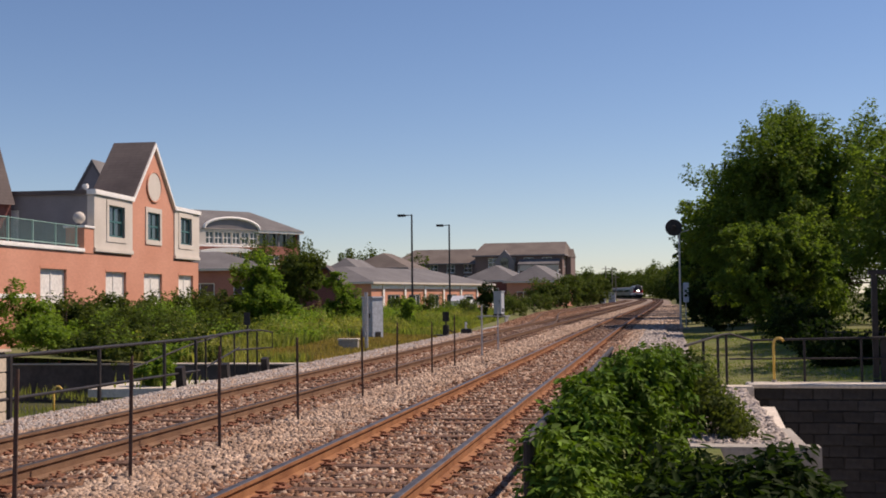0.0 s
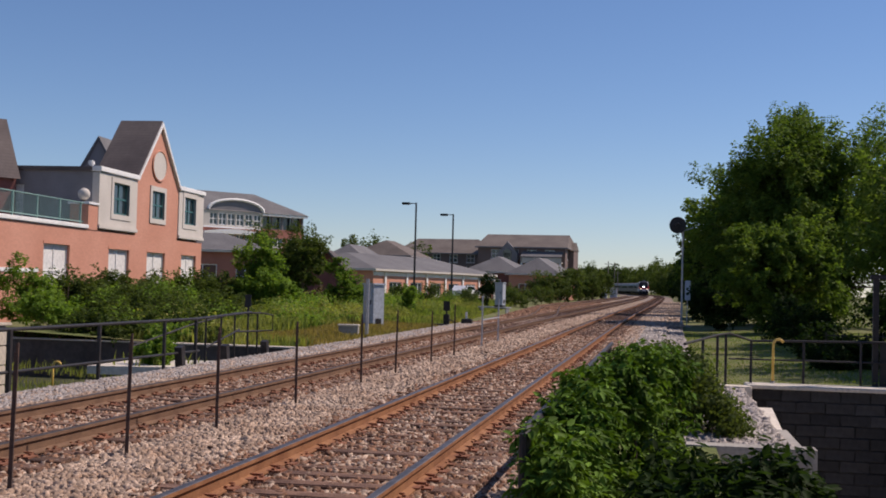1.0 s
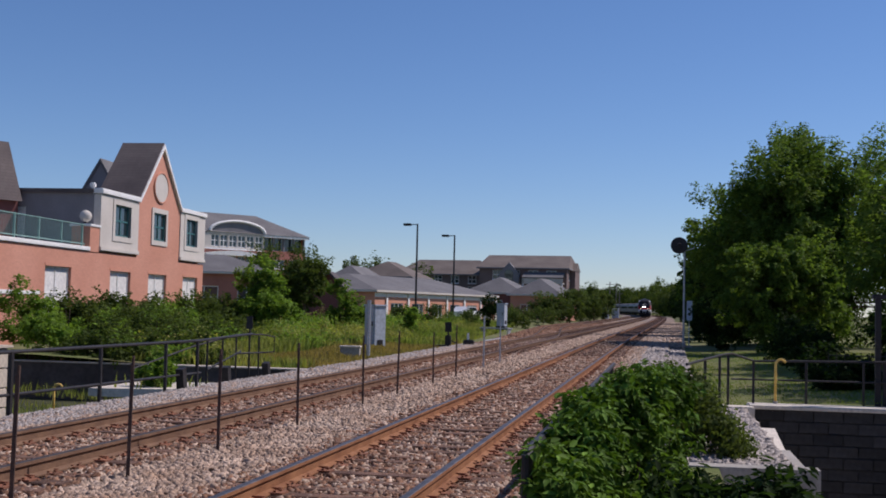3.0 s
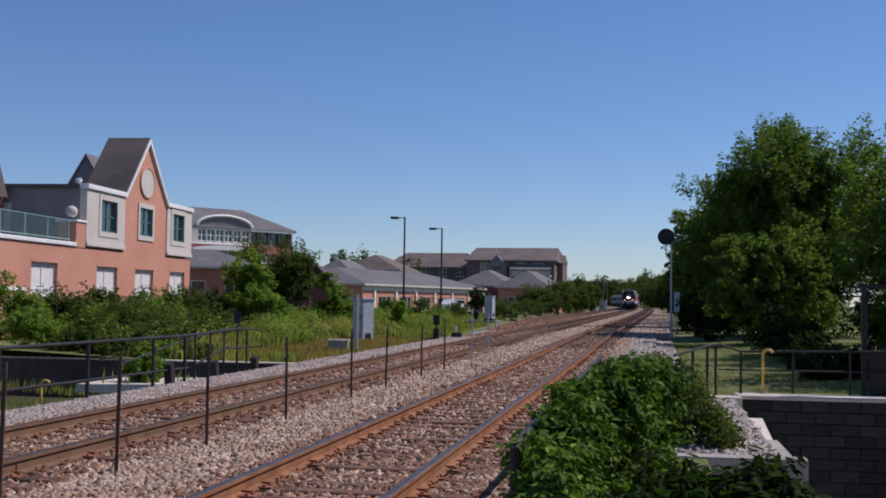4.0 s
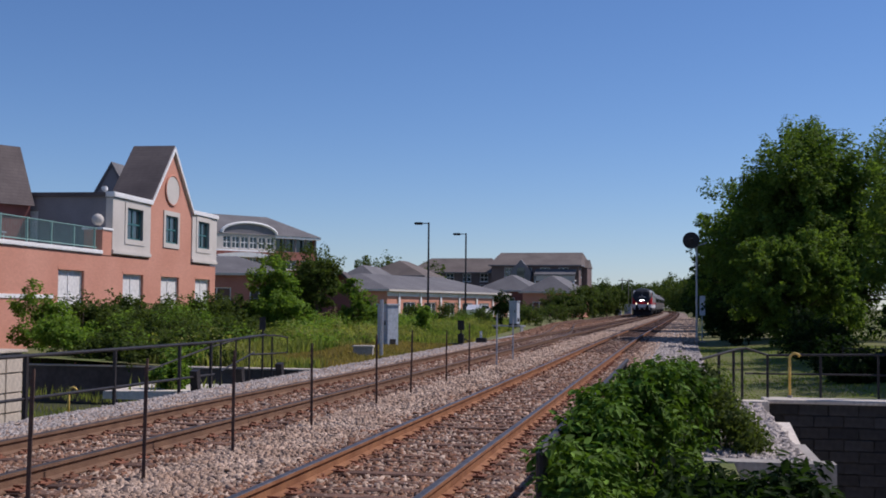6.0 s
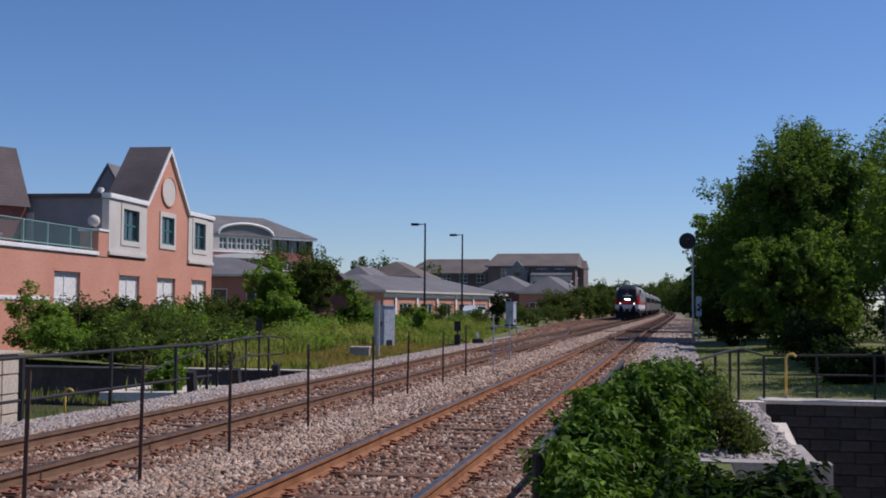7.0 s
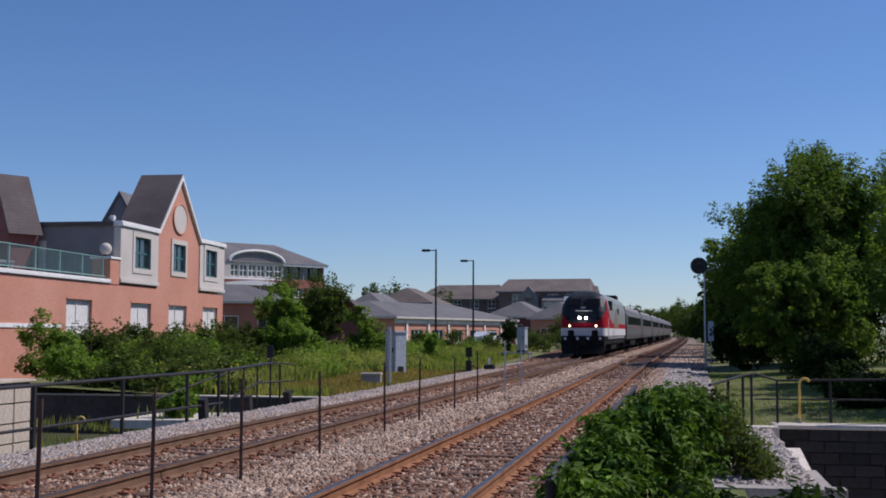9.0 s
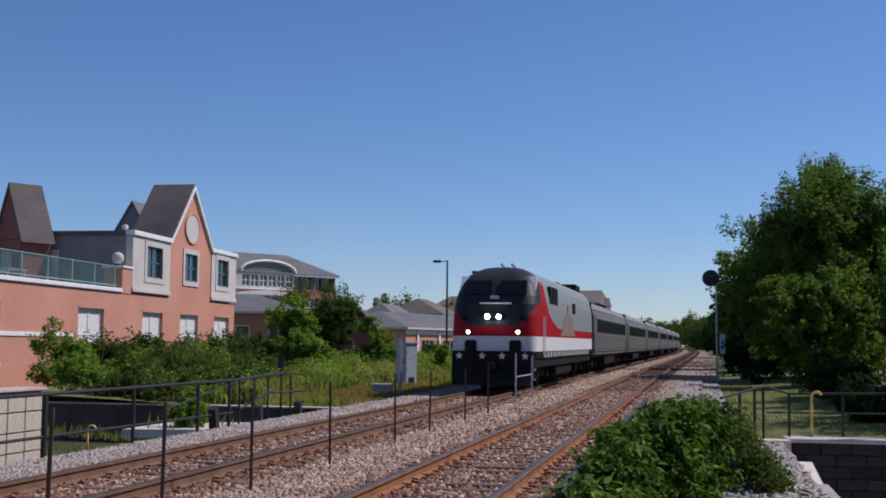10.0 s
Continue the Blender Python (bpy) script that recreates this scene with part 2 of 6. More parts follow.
def pierced(x0, x1, z0, z1, y0, y1, holes):
    """A wall from y0 to y1 with openings (x0, x1, z0, z1) through it."""
    xs = sorted({x0, x1, *(h[i] for h in holes for i in (0, 1))})
    zs = sorted({z0, z1, *(h[i] for h in holes for i in (2, 3))})
    bm = bmesh.new()
    for a, b in zip(xs, xs[1:]):
        for c, d in zip(zs, zs[1:]):
            if not any(h[0] < (a + b) / 2 < h[1] and h[2] < (c + d) / 2 < h[3] for h in holes):
                box(bm, a, b, y0, y1, c, d)
    bmesh.ops.remove_doubles(bm, verts=bm.verts, dist=0.0005)
    return bm


# ---- lie of the land and the lines ----
BEND = ((-200, 0), (40, 0), (85, 0.45), (132, 1.35), (202, 2.3), (290, 3.0), (340, 2.9), (395, 1.6), (450, -4), (520, -15), (620, -40), (900, -160))
_by = np.arange(-200, 900, 2.0)
_bx = np.interp(_by, [p[0] for p in BEND], [p[1] for p in BEND])
_bx = np.convolve(np.pad(_bx, 20, "edge"), np.ones(41) / 41, "valid")


def bend(y):
    """How far the line drifts sideways at y."""
    return float(np.interp(y, _by, _bx))


def rise(y):
    return 0.0017 * max(0.0, y - 35)


NEAR, FAR, GAUGE = -2.87, -6.9, 1.5


def siding(y):
    """The middle of the siding that leaves the far line at the switch."""
    s = min(1.0, max(0.0, (y - 60) / 60))
    return FAR - 3.9 * s * s * (3 - 2 * s)


def rail_profile():
    return [(-0.075, -0.17), (0.075, -0.17), (0.075, -0.155), (0.012, -0.135), (0.012, -0.05), (0.037, -0.038), (0.037, -0.005), (0.03, 0.0), (-0.03, 0.0), (-0.037, -0.005), (-0.037, -0.038), (-0.012, -0.05), (-0.012, -0.135), (-0.075, -0.155)]


def rail(parent, line, off, y0, y1, steel, head):
    ys = list(np.arange(y0, min(y1, 60), 4.0)) + list(np.arange(max(y0, 60), min(y1, 130), 2.5)) + list(np.arange(130, y1, 10.0)) + [y1]
    bm, prev = bmesh.new(), None
    prof = rail_profile()
    for y in ys:
        x, z = line(y) + bend(y) + off, rise(y)
        ring = [bm.verts.new((x + p[0], y, z + p[1])) for p in prof]
        if prev:
            for i in range(len(prof)):
                j = (i + 1) % len(prof)
                bm.faces.new((prev[i], prev[j], ring[j], ring[i])).material_index = 1 if i in (6, 7, 8) else 0
        prev = ring
    ob = part("rail", bm, steel, parent, "rusty steel rail with a worn top")
    ob.data.materials.append(head)
    return ob


def tie_mesh():
    bm = boxes((-1.28, 1.28, -0.115, 0.115, -0.35, -0.162), bevel=0.012)
    rng = random.Random(4)
    for v in bm.verts:
        v.co.z += rng.uniform(-0.008, 0.008)
    return bm


def plate_mesh():
    bm = boxes((-0.18, 0.18, -0.09, 0.09, -0.168, -0.148))
    for x in (-0.12, -0.095, 0.095, 0.12):
        box(bm, x - 0.014, x + 0.014, -0.06 if x in (-0.12, 0.095) else 0.03, -0.03 if x in (-0.12, 0.095) else 0.06, -0.15, -0.13)
    box(bm, -0.1, 0.1, 0.12, 0.15, -0.19, -0.13)
    return bm


def railroad_track(name, line, y0, y1, near, label, steel, head):
    track = tagged(new(name), label, "railway track", kind="structure")
    for off in (-GAUGE / 2, GAUGE / 2):
        rail(track, line, off, y0, y1, steel, head)
    rng = random.Random(len(name))
    first = plates = None
    bm = bmesh.new()
    y = y0
    while y < y1:
        x, z = line(y) + bend(y), rise(y)
        turn = rng.uniform(-1.2, 1.2)
        if y < near:
            if first is None:
                first = part("tie", tie_mesh(), M_TIE, track)
                ob = first
                plates = part("tie_plate", plate_mesh(), M_RUST_DARK, first).data
                first.children[0].location = (-GAUGE / 2, 0, 0)
            else:
                ob = new("tie", first.data)
                ob.parent = track
                q = new("tie_plate", plates)
                q.parent, q.location = ob, (-GAUGE / 2, 0, 0)
            q = new("tie_plate", plates)
            q.parent, q.location = ob, (GAUGE / 2, 0, 0)
            ob.location, ob.rotation_euler = (x + rng.uniform(-0.05, 0.05), y, z + rng.uniform(-0.012, 0.006)), (0, 0, radians(turn))
        else:
            box(bm, x - 1.28, x + 1.28, y - 0.13, y + 0.13, z - 0.3, z - 0.14)
            for off in (-GAUGE / 2, GAUGE / 2):
                box(bm, x + off - 0.17, x + off + 0.17, y - 0.1, y + 0.1, z - 0.16, z - 0.12)
        y += 0.54 + rng.uniform(-0.03, 0.03)
    tagged(part("far_ties", bm, M_TIE, track), kind="stuff")
    return track


railroad_track("railroad_track_1", lambda y: NEAR, -14, 700, 46, "single line of rusty rails on worn timber ties", M_RUST, M_RAILHEAD)
railroad_track("railroad_track_2", lambda y: FAR, -14, 700, 46, "rusty main line carrying the passenger train", M_RUST_BROWN, M_HEAD_DULL)
railroad_track("railroad_track_3", siding, 60, 330, 60, "siding that leaves the main line at a switch", M_RUST_BROWN, M_HEAD_DULL)

PIT = (-22.0, -9.75, 6.0, 32.0)       # sunken court of the underpass, far side of the lines
WELL = (0.75, 16.0, 6.0, 26.0)          # stair well on the near side
BED = (-10.4, -0.75)                    # edges of the ballast


def land(x, y):
    """Height of the ground."""
    z = -0.36 + rise(y)
    if x < -10.6 and y > 30:
        z += 0.36 * min(1.0, (-10.6 - x) / 8)
    if -60 < x < -23.5 and 30 < y < 70:
        z -= 0.85
    if x > 2 and y > 26:
        z += 0.05 * min(4.0, x - 2)
    if x > -0.9 and y < 5:
        z += 0.31 * min(1.0, (5 - y) / 2.5)
    if abs(x - FAR - 2 - bend(y)) < 5.5 or (y > 60 and -14 < x - bend(y) < 0):
        z = min(z, -0.36 + rise(y))
    return z


def ground_sheet():
    xs = [-2500, -1200, -600, -300, -180, -120, -90, -70, -55, -45, -38, -33, -29, -26, -24, PIT[0], -20, -18, -16, -14, -12.5, PIT[1], -9, -7, -5, -3, -1.5, -0.6, WELL[0], 1.75, 3, 5, 7, 9, 12, WELL[1], 20, 26, 34, 50, 80, 130, 250, 600, 1200, 2500]
    ys = [-2500, -800, -300, -120, -50, -20, -8, 0, 2, 3.5, 5, PIT[2], 8, 11, 15, 20, WELL[3], 29, PIT[3], 35, 38, 42, 46, 50, 55, 60, 66, 73, 80, 90, 100, 112, 125, 140, 160, 185, 215, 250, 300, 360, 430, 520, 650, 800, 1200, 2500]
    idx, verts, faces = {}, [], []
    for i, x in enumerate(xs):
        for j, y in enumerate(ys):
            idx[i, j] = len(verts)
            verts.append((x, y, land(x, min(y, 700))))
    for i in range(len(xs) - 1):
        for j in range(len(ys) - 1):
            cx, cy = (xs[i] + xs[i + 1]) / 2, (ys[j] + ys[j + 1]) / 2
            if any(p[0] < cx < p[1] and p[2] < cy < p[3] for p in (PIT, WELL)):
                continue
            faces.append((idx[i, j], idx[i + 1, j], idx[i + 1, j + 1], idx[i, j + 1]))
    return tagged(raw("ground", verts, faces, M_EARTH), "grassy ground with bare soil patches", "ground", kind="structure")


ground_sheet()


def ballast_bed():
    """Crushed stone bed under both lines, with sloping shoulders."""
    ys = list(np.arange(-14, 60, 2.0)) + list(np.arange(60, 700, 10.0))
    prof = [(-9.95, -0.42), (-9.7, -0.24), (-8.6, -0.19), (-5.6, -0.2), (-4.6, -0.22), (-1.3, -0.2), (-0.9, -0.26), (-0.7, -0.42)]
    verts, faces, k = [], [], len(prof)
    for y in ys:
        wide = 3.9 * min(1.0, max(0.0, (y - 62) / 58))
        for i, (x, z) in enumerate(prof):
            verts.append((x + bend(y) - (wide if i < 3 else 0) + (0.9 * min(1.0, max(0, (y - 26) / 10)) if i > 5 else 0), y, z + rise(y)))
    for j in range(len(ys) - 1):
        for i in range(k - 1):
            a = j * k + i
            faces.append((a, a + 1, a + k + 1, a + k))
    return tagged(raw("ballast", verts, faces, M_BALLAST), "crushed limestone ballast under the tracks", "ballast", kind="structure")


ballast_bed()


def stones(name, n, region, size, z, material, label, seed, keep=None, sink=0.35):
    """Loose broken stones scattered over a region, denser towards its near end."""
    rng = np.random.default_rng(seed)
    x = rng.uniform(region[0], region[1], n)
    u = rng.uniform(0, 1, n)
    y = region[2] * (region[3] / region[2]) ** u
    if keep is not None:
        ok = keep(x, y, rng.uniform(0, 1, n))
        x, y = x[ok], y[ok]
    n = len(x)
    s = size * rng.uniform(0.55, 1.3, n) * (1 + 0.018 * np.clip(y - 14, 0, 60))
    unit = np.array([(-1, -1, -0.7), (1, -1, -0.7), (1, 1, -0.7), (-1, 1, -0.7), (-0.7, -0.7, 0.8), (0.7, -0.7, 0.8), (0.7, 0.7, 0.8), (-0.7, 0.7, 0.8)]) * 0.5
    v = unit[None] + rng.normal(0, 0.14, (n, 8, 3))
    v *= rng.uniform(0.6, 1.25, (n, 1, 3))
    a, b = rng.uniform(0, 6.283, n), rng.normal(0, 0.5, n)
    ca, sa, cb, sb = np.cos(a), np.sin(a), np.cos(b), np.sin(b)
    vy, vz = v[..., 1] * cb[:, None] - v[..., 2] * sb[:, None], v[..., 1] * sb[:, None] + v[..., 2] * cb[:, None]
    vx = v[..., 0] * ca[:, None] - vy * sa[:, None]
    vy = v[..., 0] * sa[:, None] + vy * ca[:, None]
    bx = np.interp(y, _by, _bx)
    zz = z(x, y) + 0.0017 * np.clip(y - 35, 0, None) + s * (0.5 - sink) * rng.uniform(-0.2, 1.0, n)
    verts = np.stack([vx * s[:, None] + (x + bx)[:, None], vy * s[:, None] + y[:, None], vz * s[:, None] + zz[:, None]], -1).reshape(-1, 3)
    f = np.array([(4, 5, 6, 7), (0, 1, 5, 4), (1, 2, 6, 5), (2, 3, 7, 6), (3, 0, 4, 7)])
    faces = (f[None] + 8 * np.arange(n)[:, None, None]).reshape(-1, 4)
    return tagged(raw(name, verts, faces, material), label, "ballast stones", kind="stuff")


def off_rails(x, y, r):
    d = np.min([np.abs(x - c - o) for c in (NEAR, FAR) for o in (-GAUGE / 2, GAUGE / 2)], 0)
    inside = (np.abs(x - NEAR) < 1.35) | (np.abs(x - FAR) < 1.35)
    return (d > 0.1) & (~inside | (r < 0.58))


def between(x, y, r):
    d = np.min([np.abs(x - c - o) for c in (NEAR, FAR) for o in (-GAUGE / 2, GAUGE / 2)], 0)
    return ((d < 0.6) & (d > 0.08) & (r < 1.1 - d * 1.6)) | ((np.abs(x - FAR) < 1.3) & (d > 0.08) & (r < 0.6)) | ((np.abs(x - NEAR) < 1.5) & (d > 0.08) & (r < 0.5))


def bed_height(x, y):
    return np.where((np.abs(x - NEAR) < 1.3) | (np.abs(x - FAR) < 1.3), -0.2, -0.21)


stones("ballast_stones", 112000, (-9.6, -0.9, 6.0, 70.0), 0.05, bed_height, M_STONE, "loose grey and pinkish crushed stone between the tracks", 1, off_rails)
stones("rusty_ballast_stones", 60000, (-8.3, -1.3, 6.0, 60.0), 0.05, lambda x, y: bed_height(x, y) + 0.008, M_STONE_RUST, "rust-brown stained stones beside the rails", 2, between)
stones("pale_ballast_stones", 22000, (-9.72, -8.75, 10.0, 60.0), 0.042, lambda x, y: np.full_like(x, -0.2), M_STONE_WHITE, "fresh pale stones on the track shoulder", 3)
stones("far_ballast_stones", 34000, (-9.8, 1.0, 62.0, 190.0), 0.06, lambda x, y: np.full_like(x, -0.22), M_STONE, "crushed stone along the distant tracks", 4, lambda x, y, r: (np.abs(x - NEAR) > 1.3) & (np.abs(x - FAR) > 1.3) & (x > -9.4))
stones("siding_stones", 16000, (-13.6, -8.2, 58.0, 150.0), 0.06, lambda x, y: np.full_like(x, -0.19), M_STONE_RUST, "brown stained stone round the siding", 5, lambda x, y, r: x > -9.4 - 3.8 * np.clip((y - 64) / 58, 0, 1))


# ---- fences between and beside the lines ----
def line_post(x, y, top, lean, thick=0.012, mat=None):
    post = empty("fence_post", pose(x, y, -0.24, 0, lean, 0), "thin dark steel post standing in the ballast between tracks", "fence post", "posts between the tracks")
    part("shaft", boxes((-thick, thick, -thick, thick, -0.2, top + 0.24), bevel=0.004), mat or M_POST_RUST, post)
    part("flange", boxes((-0.019, 0.019, -0.017, -0.0125, -0.2, top + 0.16)), mat or M_POST_RUST, post)
    return post


POSTS = ((9.15, 1.04, 1), (11.36, 1.04, 0.6), (13.85, 1.04, 0), (17.07, 1.03, -0.5), (21.0, 1.07, -0.4), (23.85, 1.1, 1.0), (27.73, 1.03, 0), (30.9, 1.15, 0.3))
for _y, _top, _lean in POSTS:
    line_post(-5.3, _y, _top, _lean)
for _y, _top in ((35.86, 1.35), (39.57, 1.24)):
    line_post(-5.3, _y, _top, 0, 0.022, M_GALV)
wire_sag = empty("sign_frame", pose(-5.3, 35.86, 0), "grey steel crossbar joining two posts", "crossbar")
part("bar", tubes(0.02, [(0, 0, 0.62), (0, 3.71, 0.62)]), M_GALV, wire_sag)


def underpass_railing():
    """Pipe railing along the edge of the sunken court."""
    rl = empty("underpass_railing", pose(-9.8, 0, 0), "black pipe railing above the sunken underpass court", "railing")
    part("top_rail", tubes(0.03, [(0, 6, 0.775), (0, 24.2, 0.775), (-0.4, 28.8, 0.83)]), M_BLACK, rl)
    part("lower_rail", tubes(0.025, [(0, 6, 0.17), (0, 24.4, 0.08)]), M_BLACK, rl)
    for y in (7.2, 10.5, 13.6, 16.75, 19.72, 22.55, 24.2):
        wide = 0.034 if y in (16.75,) else 0.027
        part("post", boxes((-wide, wide, -wide + y, wide + y, -0.6, 0.775)), M_BLACK, rl)
    for x, y in ((-0.25, 25.4), (-0.5, 27.0), (-0.75, 28.6), (-0.5, 29.6)):
        part("post", tubes(0.025, [(x, y, -0.5), (x, y, 0.76)]), M_BLACK, rl)
    part("brace", tubes(0.022, [(-1.9, 25.0, 0.06), (-1.3, 27.2, 0.54), (-0.75, 28.6, 0.8)]), M_BLACK, rl)
    part("brace", tubes(0.022, [(-0.2, 25.3, 0.1), (-0.55, 28.4, 0.4)]), M_BLACK, rl)
    part("end_loop", tubes(0.022, [(-0.75, 28.6, 0.8), (-0.4, 29.6, 0.8), (-0.15, 29.8, 0.74), (-0.15, 29.8, 0.35), (-0.4, 29.6, 0.33), (-0.75, 28.6, 0.33)]), M_BLACK, rl)
    for y, h in ((23.3, 0.5), (25.9, 0.42), (28.7, 0.4)):
        part("anchor_block", prisms([(y - 0.05, h - 0.3), (y + 0.13, h - 0.26), (y + 0.28, -0.6), (y + 0.1, -0.6)], "x", -0.08, 0.08), M_BLACK, rl)


underpass_railing()


def sign_post(x, y, z0, top):
    p = empty("marker_post", pose(x, y, 0), "dark slim post with a narrow plate among the weeds", "marker post")
    part("shaft", tubes(0.03, [(0, 0, z0), (0, 0, top)]), M_BLACK, p)
    part("plate", boxes((-0.09, 0.09, -0.05, -0.03, top - 0.35, top)), M_BLACK, p)


sign_post(-11.2, 31.4, -0.4, 1.25)

# ---- sunken court and its walls ----
def court():
    floor = tagged(part("court_floor", boxes((PIT[0], PIT[1], PIT[2], PIT[3], -1.5, -1.3)), M_DARKSOIL), "sunken grassy court floor by the underpass", "ground", kind="structure")
    tagged(part("wall_court_far", boxes((PIT[0] - 0.3, -9.7, PIT[3], PIT[3] + 0.35, -1.6, -0.24)), M_SHADEWALL), "dark concrete retaining wall in shade", "retaining wall", kind="structure")
    tagged(part("wall_court_side", boxes((PIT[1], PIT[1] + 0.2, PIT[2], PIT[3], -1.6, -0.42)), M_CONC_GREY), "concrete retaining wall beside the ballast", "retaining wall", kind="structure")
    tagged(part("wall_court_cap", boxes((PIT[0] - 0.4, -9.7, PIT[3] - 0.06, PIT[3] + 0.4, -0.24, -0.2), bevel=0.01), M_PANEL), "concrete coping along the dark wall", "coping", kind="structure")
    tagged(part("wall_court_back", boxes((PIT[0] - 0.3, PIT[0], PIT[2], PIT[3], -1.6, 0.1)), M_CONC_GREY), "concrete retaining wall of the court", "retaining wall", kind="structure")
    tagged(part("wall_court_near", boxes((PIT[0], PIT[1], PIT[2] - 0.3, PIT[2], -1.6, -0.3)), M_CONC_GREY), "concrete retaining wall of the court", "retaining wall", kind="structure")
    ledge = tagged(part("ledge", prisms([(-12.9, -0.6), (-9.78, -0.6), (-9.78, -0.36), (-12.9, -0.42)], "y", 25.4, 28.0), M_CONC), "pale concrete ledge over the stair", "ledge", kind="structure")
    wing = tagged(new("wall_underpass"), "pale panelled concrete wing wall with square joints", "retaining wall", kind="structure")
    part("core", boxes((-13.1, -12.62, 6.2, 21.4, -1.45, 0.62)), M_CONC_GREY, wing)
    me = None
    for j in range(25):
        for i in range(5):
            y, z = 6.25 + j * 0.605, -1.3 + i * 0.382
            if me is None:
                ob = part("panel", boxes((0, 0.06, 0.012, 0.593, 0.01, 0.372), bevel=0.012), M_PANEL, wing)
                me = ob.data
            else:
                ob = new("panel", me)
                ob.parent = wing
            ob.location = (-12.62, y, z)
    part("coping", boxes((-13.15, -12.5, 6.2, 21.45, 0.62, 0.68), bevel=0.015), M_PANEL, wing)
    return floor


court()


def gooseneck(x, y, z0, h, label):
    p = empty("vent_pipe", pose(x, y, z0), label, "vent pipe")
    arc = [(0, 0, h - 0.12)] + [(0.11 - 0.11 * math.cos(a), 0, h - 0.12 + 0.12 * math.sin(a)) for a in np.linspace(0, 2.7, 8)]
    part("pipe", tube(bmesh.new(), [(0, 0, -0.1), *arc], 0.029, 10), M_YELLOW, p, smooth=True)
    part("collar", tubes(0.055, [(0, 0, 0), (0, 0, 0.05)]), M_CONC_GREY, p)


gooseneck(2.45, 26.6, -0.3, 0.95, "yellow gooseneck vent pipe on the lawn by the wall")
gooseneck(-14.4, 26.6, -1.3, 0.85, "yellow gooseneck vent pipe in the sunken court")


# ---- stair well on the near side ----
def stone_wall():
    w = tagged(new("wall_stairwell"), "rough grey stone block wall in shade under a pale cap", "retaining wall", kind="structure")
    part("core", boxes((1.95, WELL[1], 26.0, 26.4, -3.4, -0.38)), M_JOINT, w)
    part("cap", boxes((1.85, WELL[1], 25.86, 26.7, -0.38, -0.3), bevel=0.02), M_CONC, w)
    rng, data = random.Random(7), []
    for k in range(6):
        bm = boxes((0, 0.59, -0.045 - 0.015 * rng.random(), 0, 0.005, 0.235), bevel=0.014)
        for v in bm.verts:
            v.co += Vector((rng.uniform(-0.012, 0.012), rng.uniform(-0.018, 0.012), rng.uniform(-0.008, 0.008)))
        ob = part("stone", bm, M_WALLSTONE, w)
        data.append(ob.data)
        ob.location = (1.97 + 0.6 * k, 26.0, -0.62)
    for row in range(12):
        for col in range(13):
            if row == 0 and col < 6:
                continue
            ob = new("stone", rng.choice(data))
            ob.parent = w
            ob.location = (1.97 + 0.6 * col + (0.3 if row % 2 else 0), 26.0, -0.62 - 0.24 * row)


stone_wall()
tagged(part("well_floor", boxes((WELL[0], WELL[1], WELL[2], WELL[3], -3.5, -3.3)), M_CONC_GREY), "concrete floor of the stair well", "floor", kind="structure")
tagged(part("wall_well_near", boxes((WELL[0], WELL[1], WELL[2] - 0.3, WELL[2], -3.4, -0.2)), M_CONC_GREY), "concrete wall of the stair well", "retaining wall", kind="structure")
tagged(part("wall_well_end", boxes((WELL[1], WELL[1] + 0.3, WELL[2], WELL[3], -3.4, -0.2)), M_CONC_GREY), "concrete wall of the stair well", "retaining wall", kind="structure")
tagged(part("wall_well_side", boxes((WELL[0] - 0.25, WELL[0], WELL[2], 15.6, -3.4, -0.4)), M_CONC_GREY), "concrete side wall of the stair well", "retaining wall", kind="structure")
tagged(part("sloping_coping", prisms([(22.9, -0.5), (22.3, -0.44), (19.3, -0.74), (19.3, -1.05), (22.9, -0.9)], "x", 1.5, 2.05), M_CONC), "pale sloping concrete coping of the stair well", "coping", kind="structure")
tagged(part("wall_end", boxes((1.1, 1.94, 25.5, 26.0, -1.2, -0.32), bevel=0.02), M_CONC), "pale concrete end block of the stair wall", "wall block", kind="structure")
tagged(part("planter_wall", boxes((-0.1, 2.0, 15.6, 15.95, -3.4, -0.34), (1.75, 2.0, 15.95, 19.3, -3.4, -0.5), (1.75, 2.0, 19.3, 25.5, -3.4, -0.8), (-0.1, 1.75, 15.95, 25.5, -1.0, -0.42)), M_CONC_GREY), "low concrete planter wall", "low wall", kind="structure")
stones("planter_gravel", 5000, (0.3, 1.7, 16.0, 25.8), 0.07, lambda x, y: np.full_like(x, -0.4), M_STONE_WHITE, "pale loose gravel beside the stair well", 9)
stones("shoulder_gravel", 16000, (-1.2, 0.9, 16.0, 90.0), 0.06, lambda x, y: np.where(x < 0.12, -0.24, -0.35), M_STONE_WHITE, "pale gravel on the track shoulder", 10)


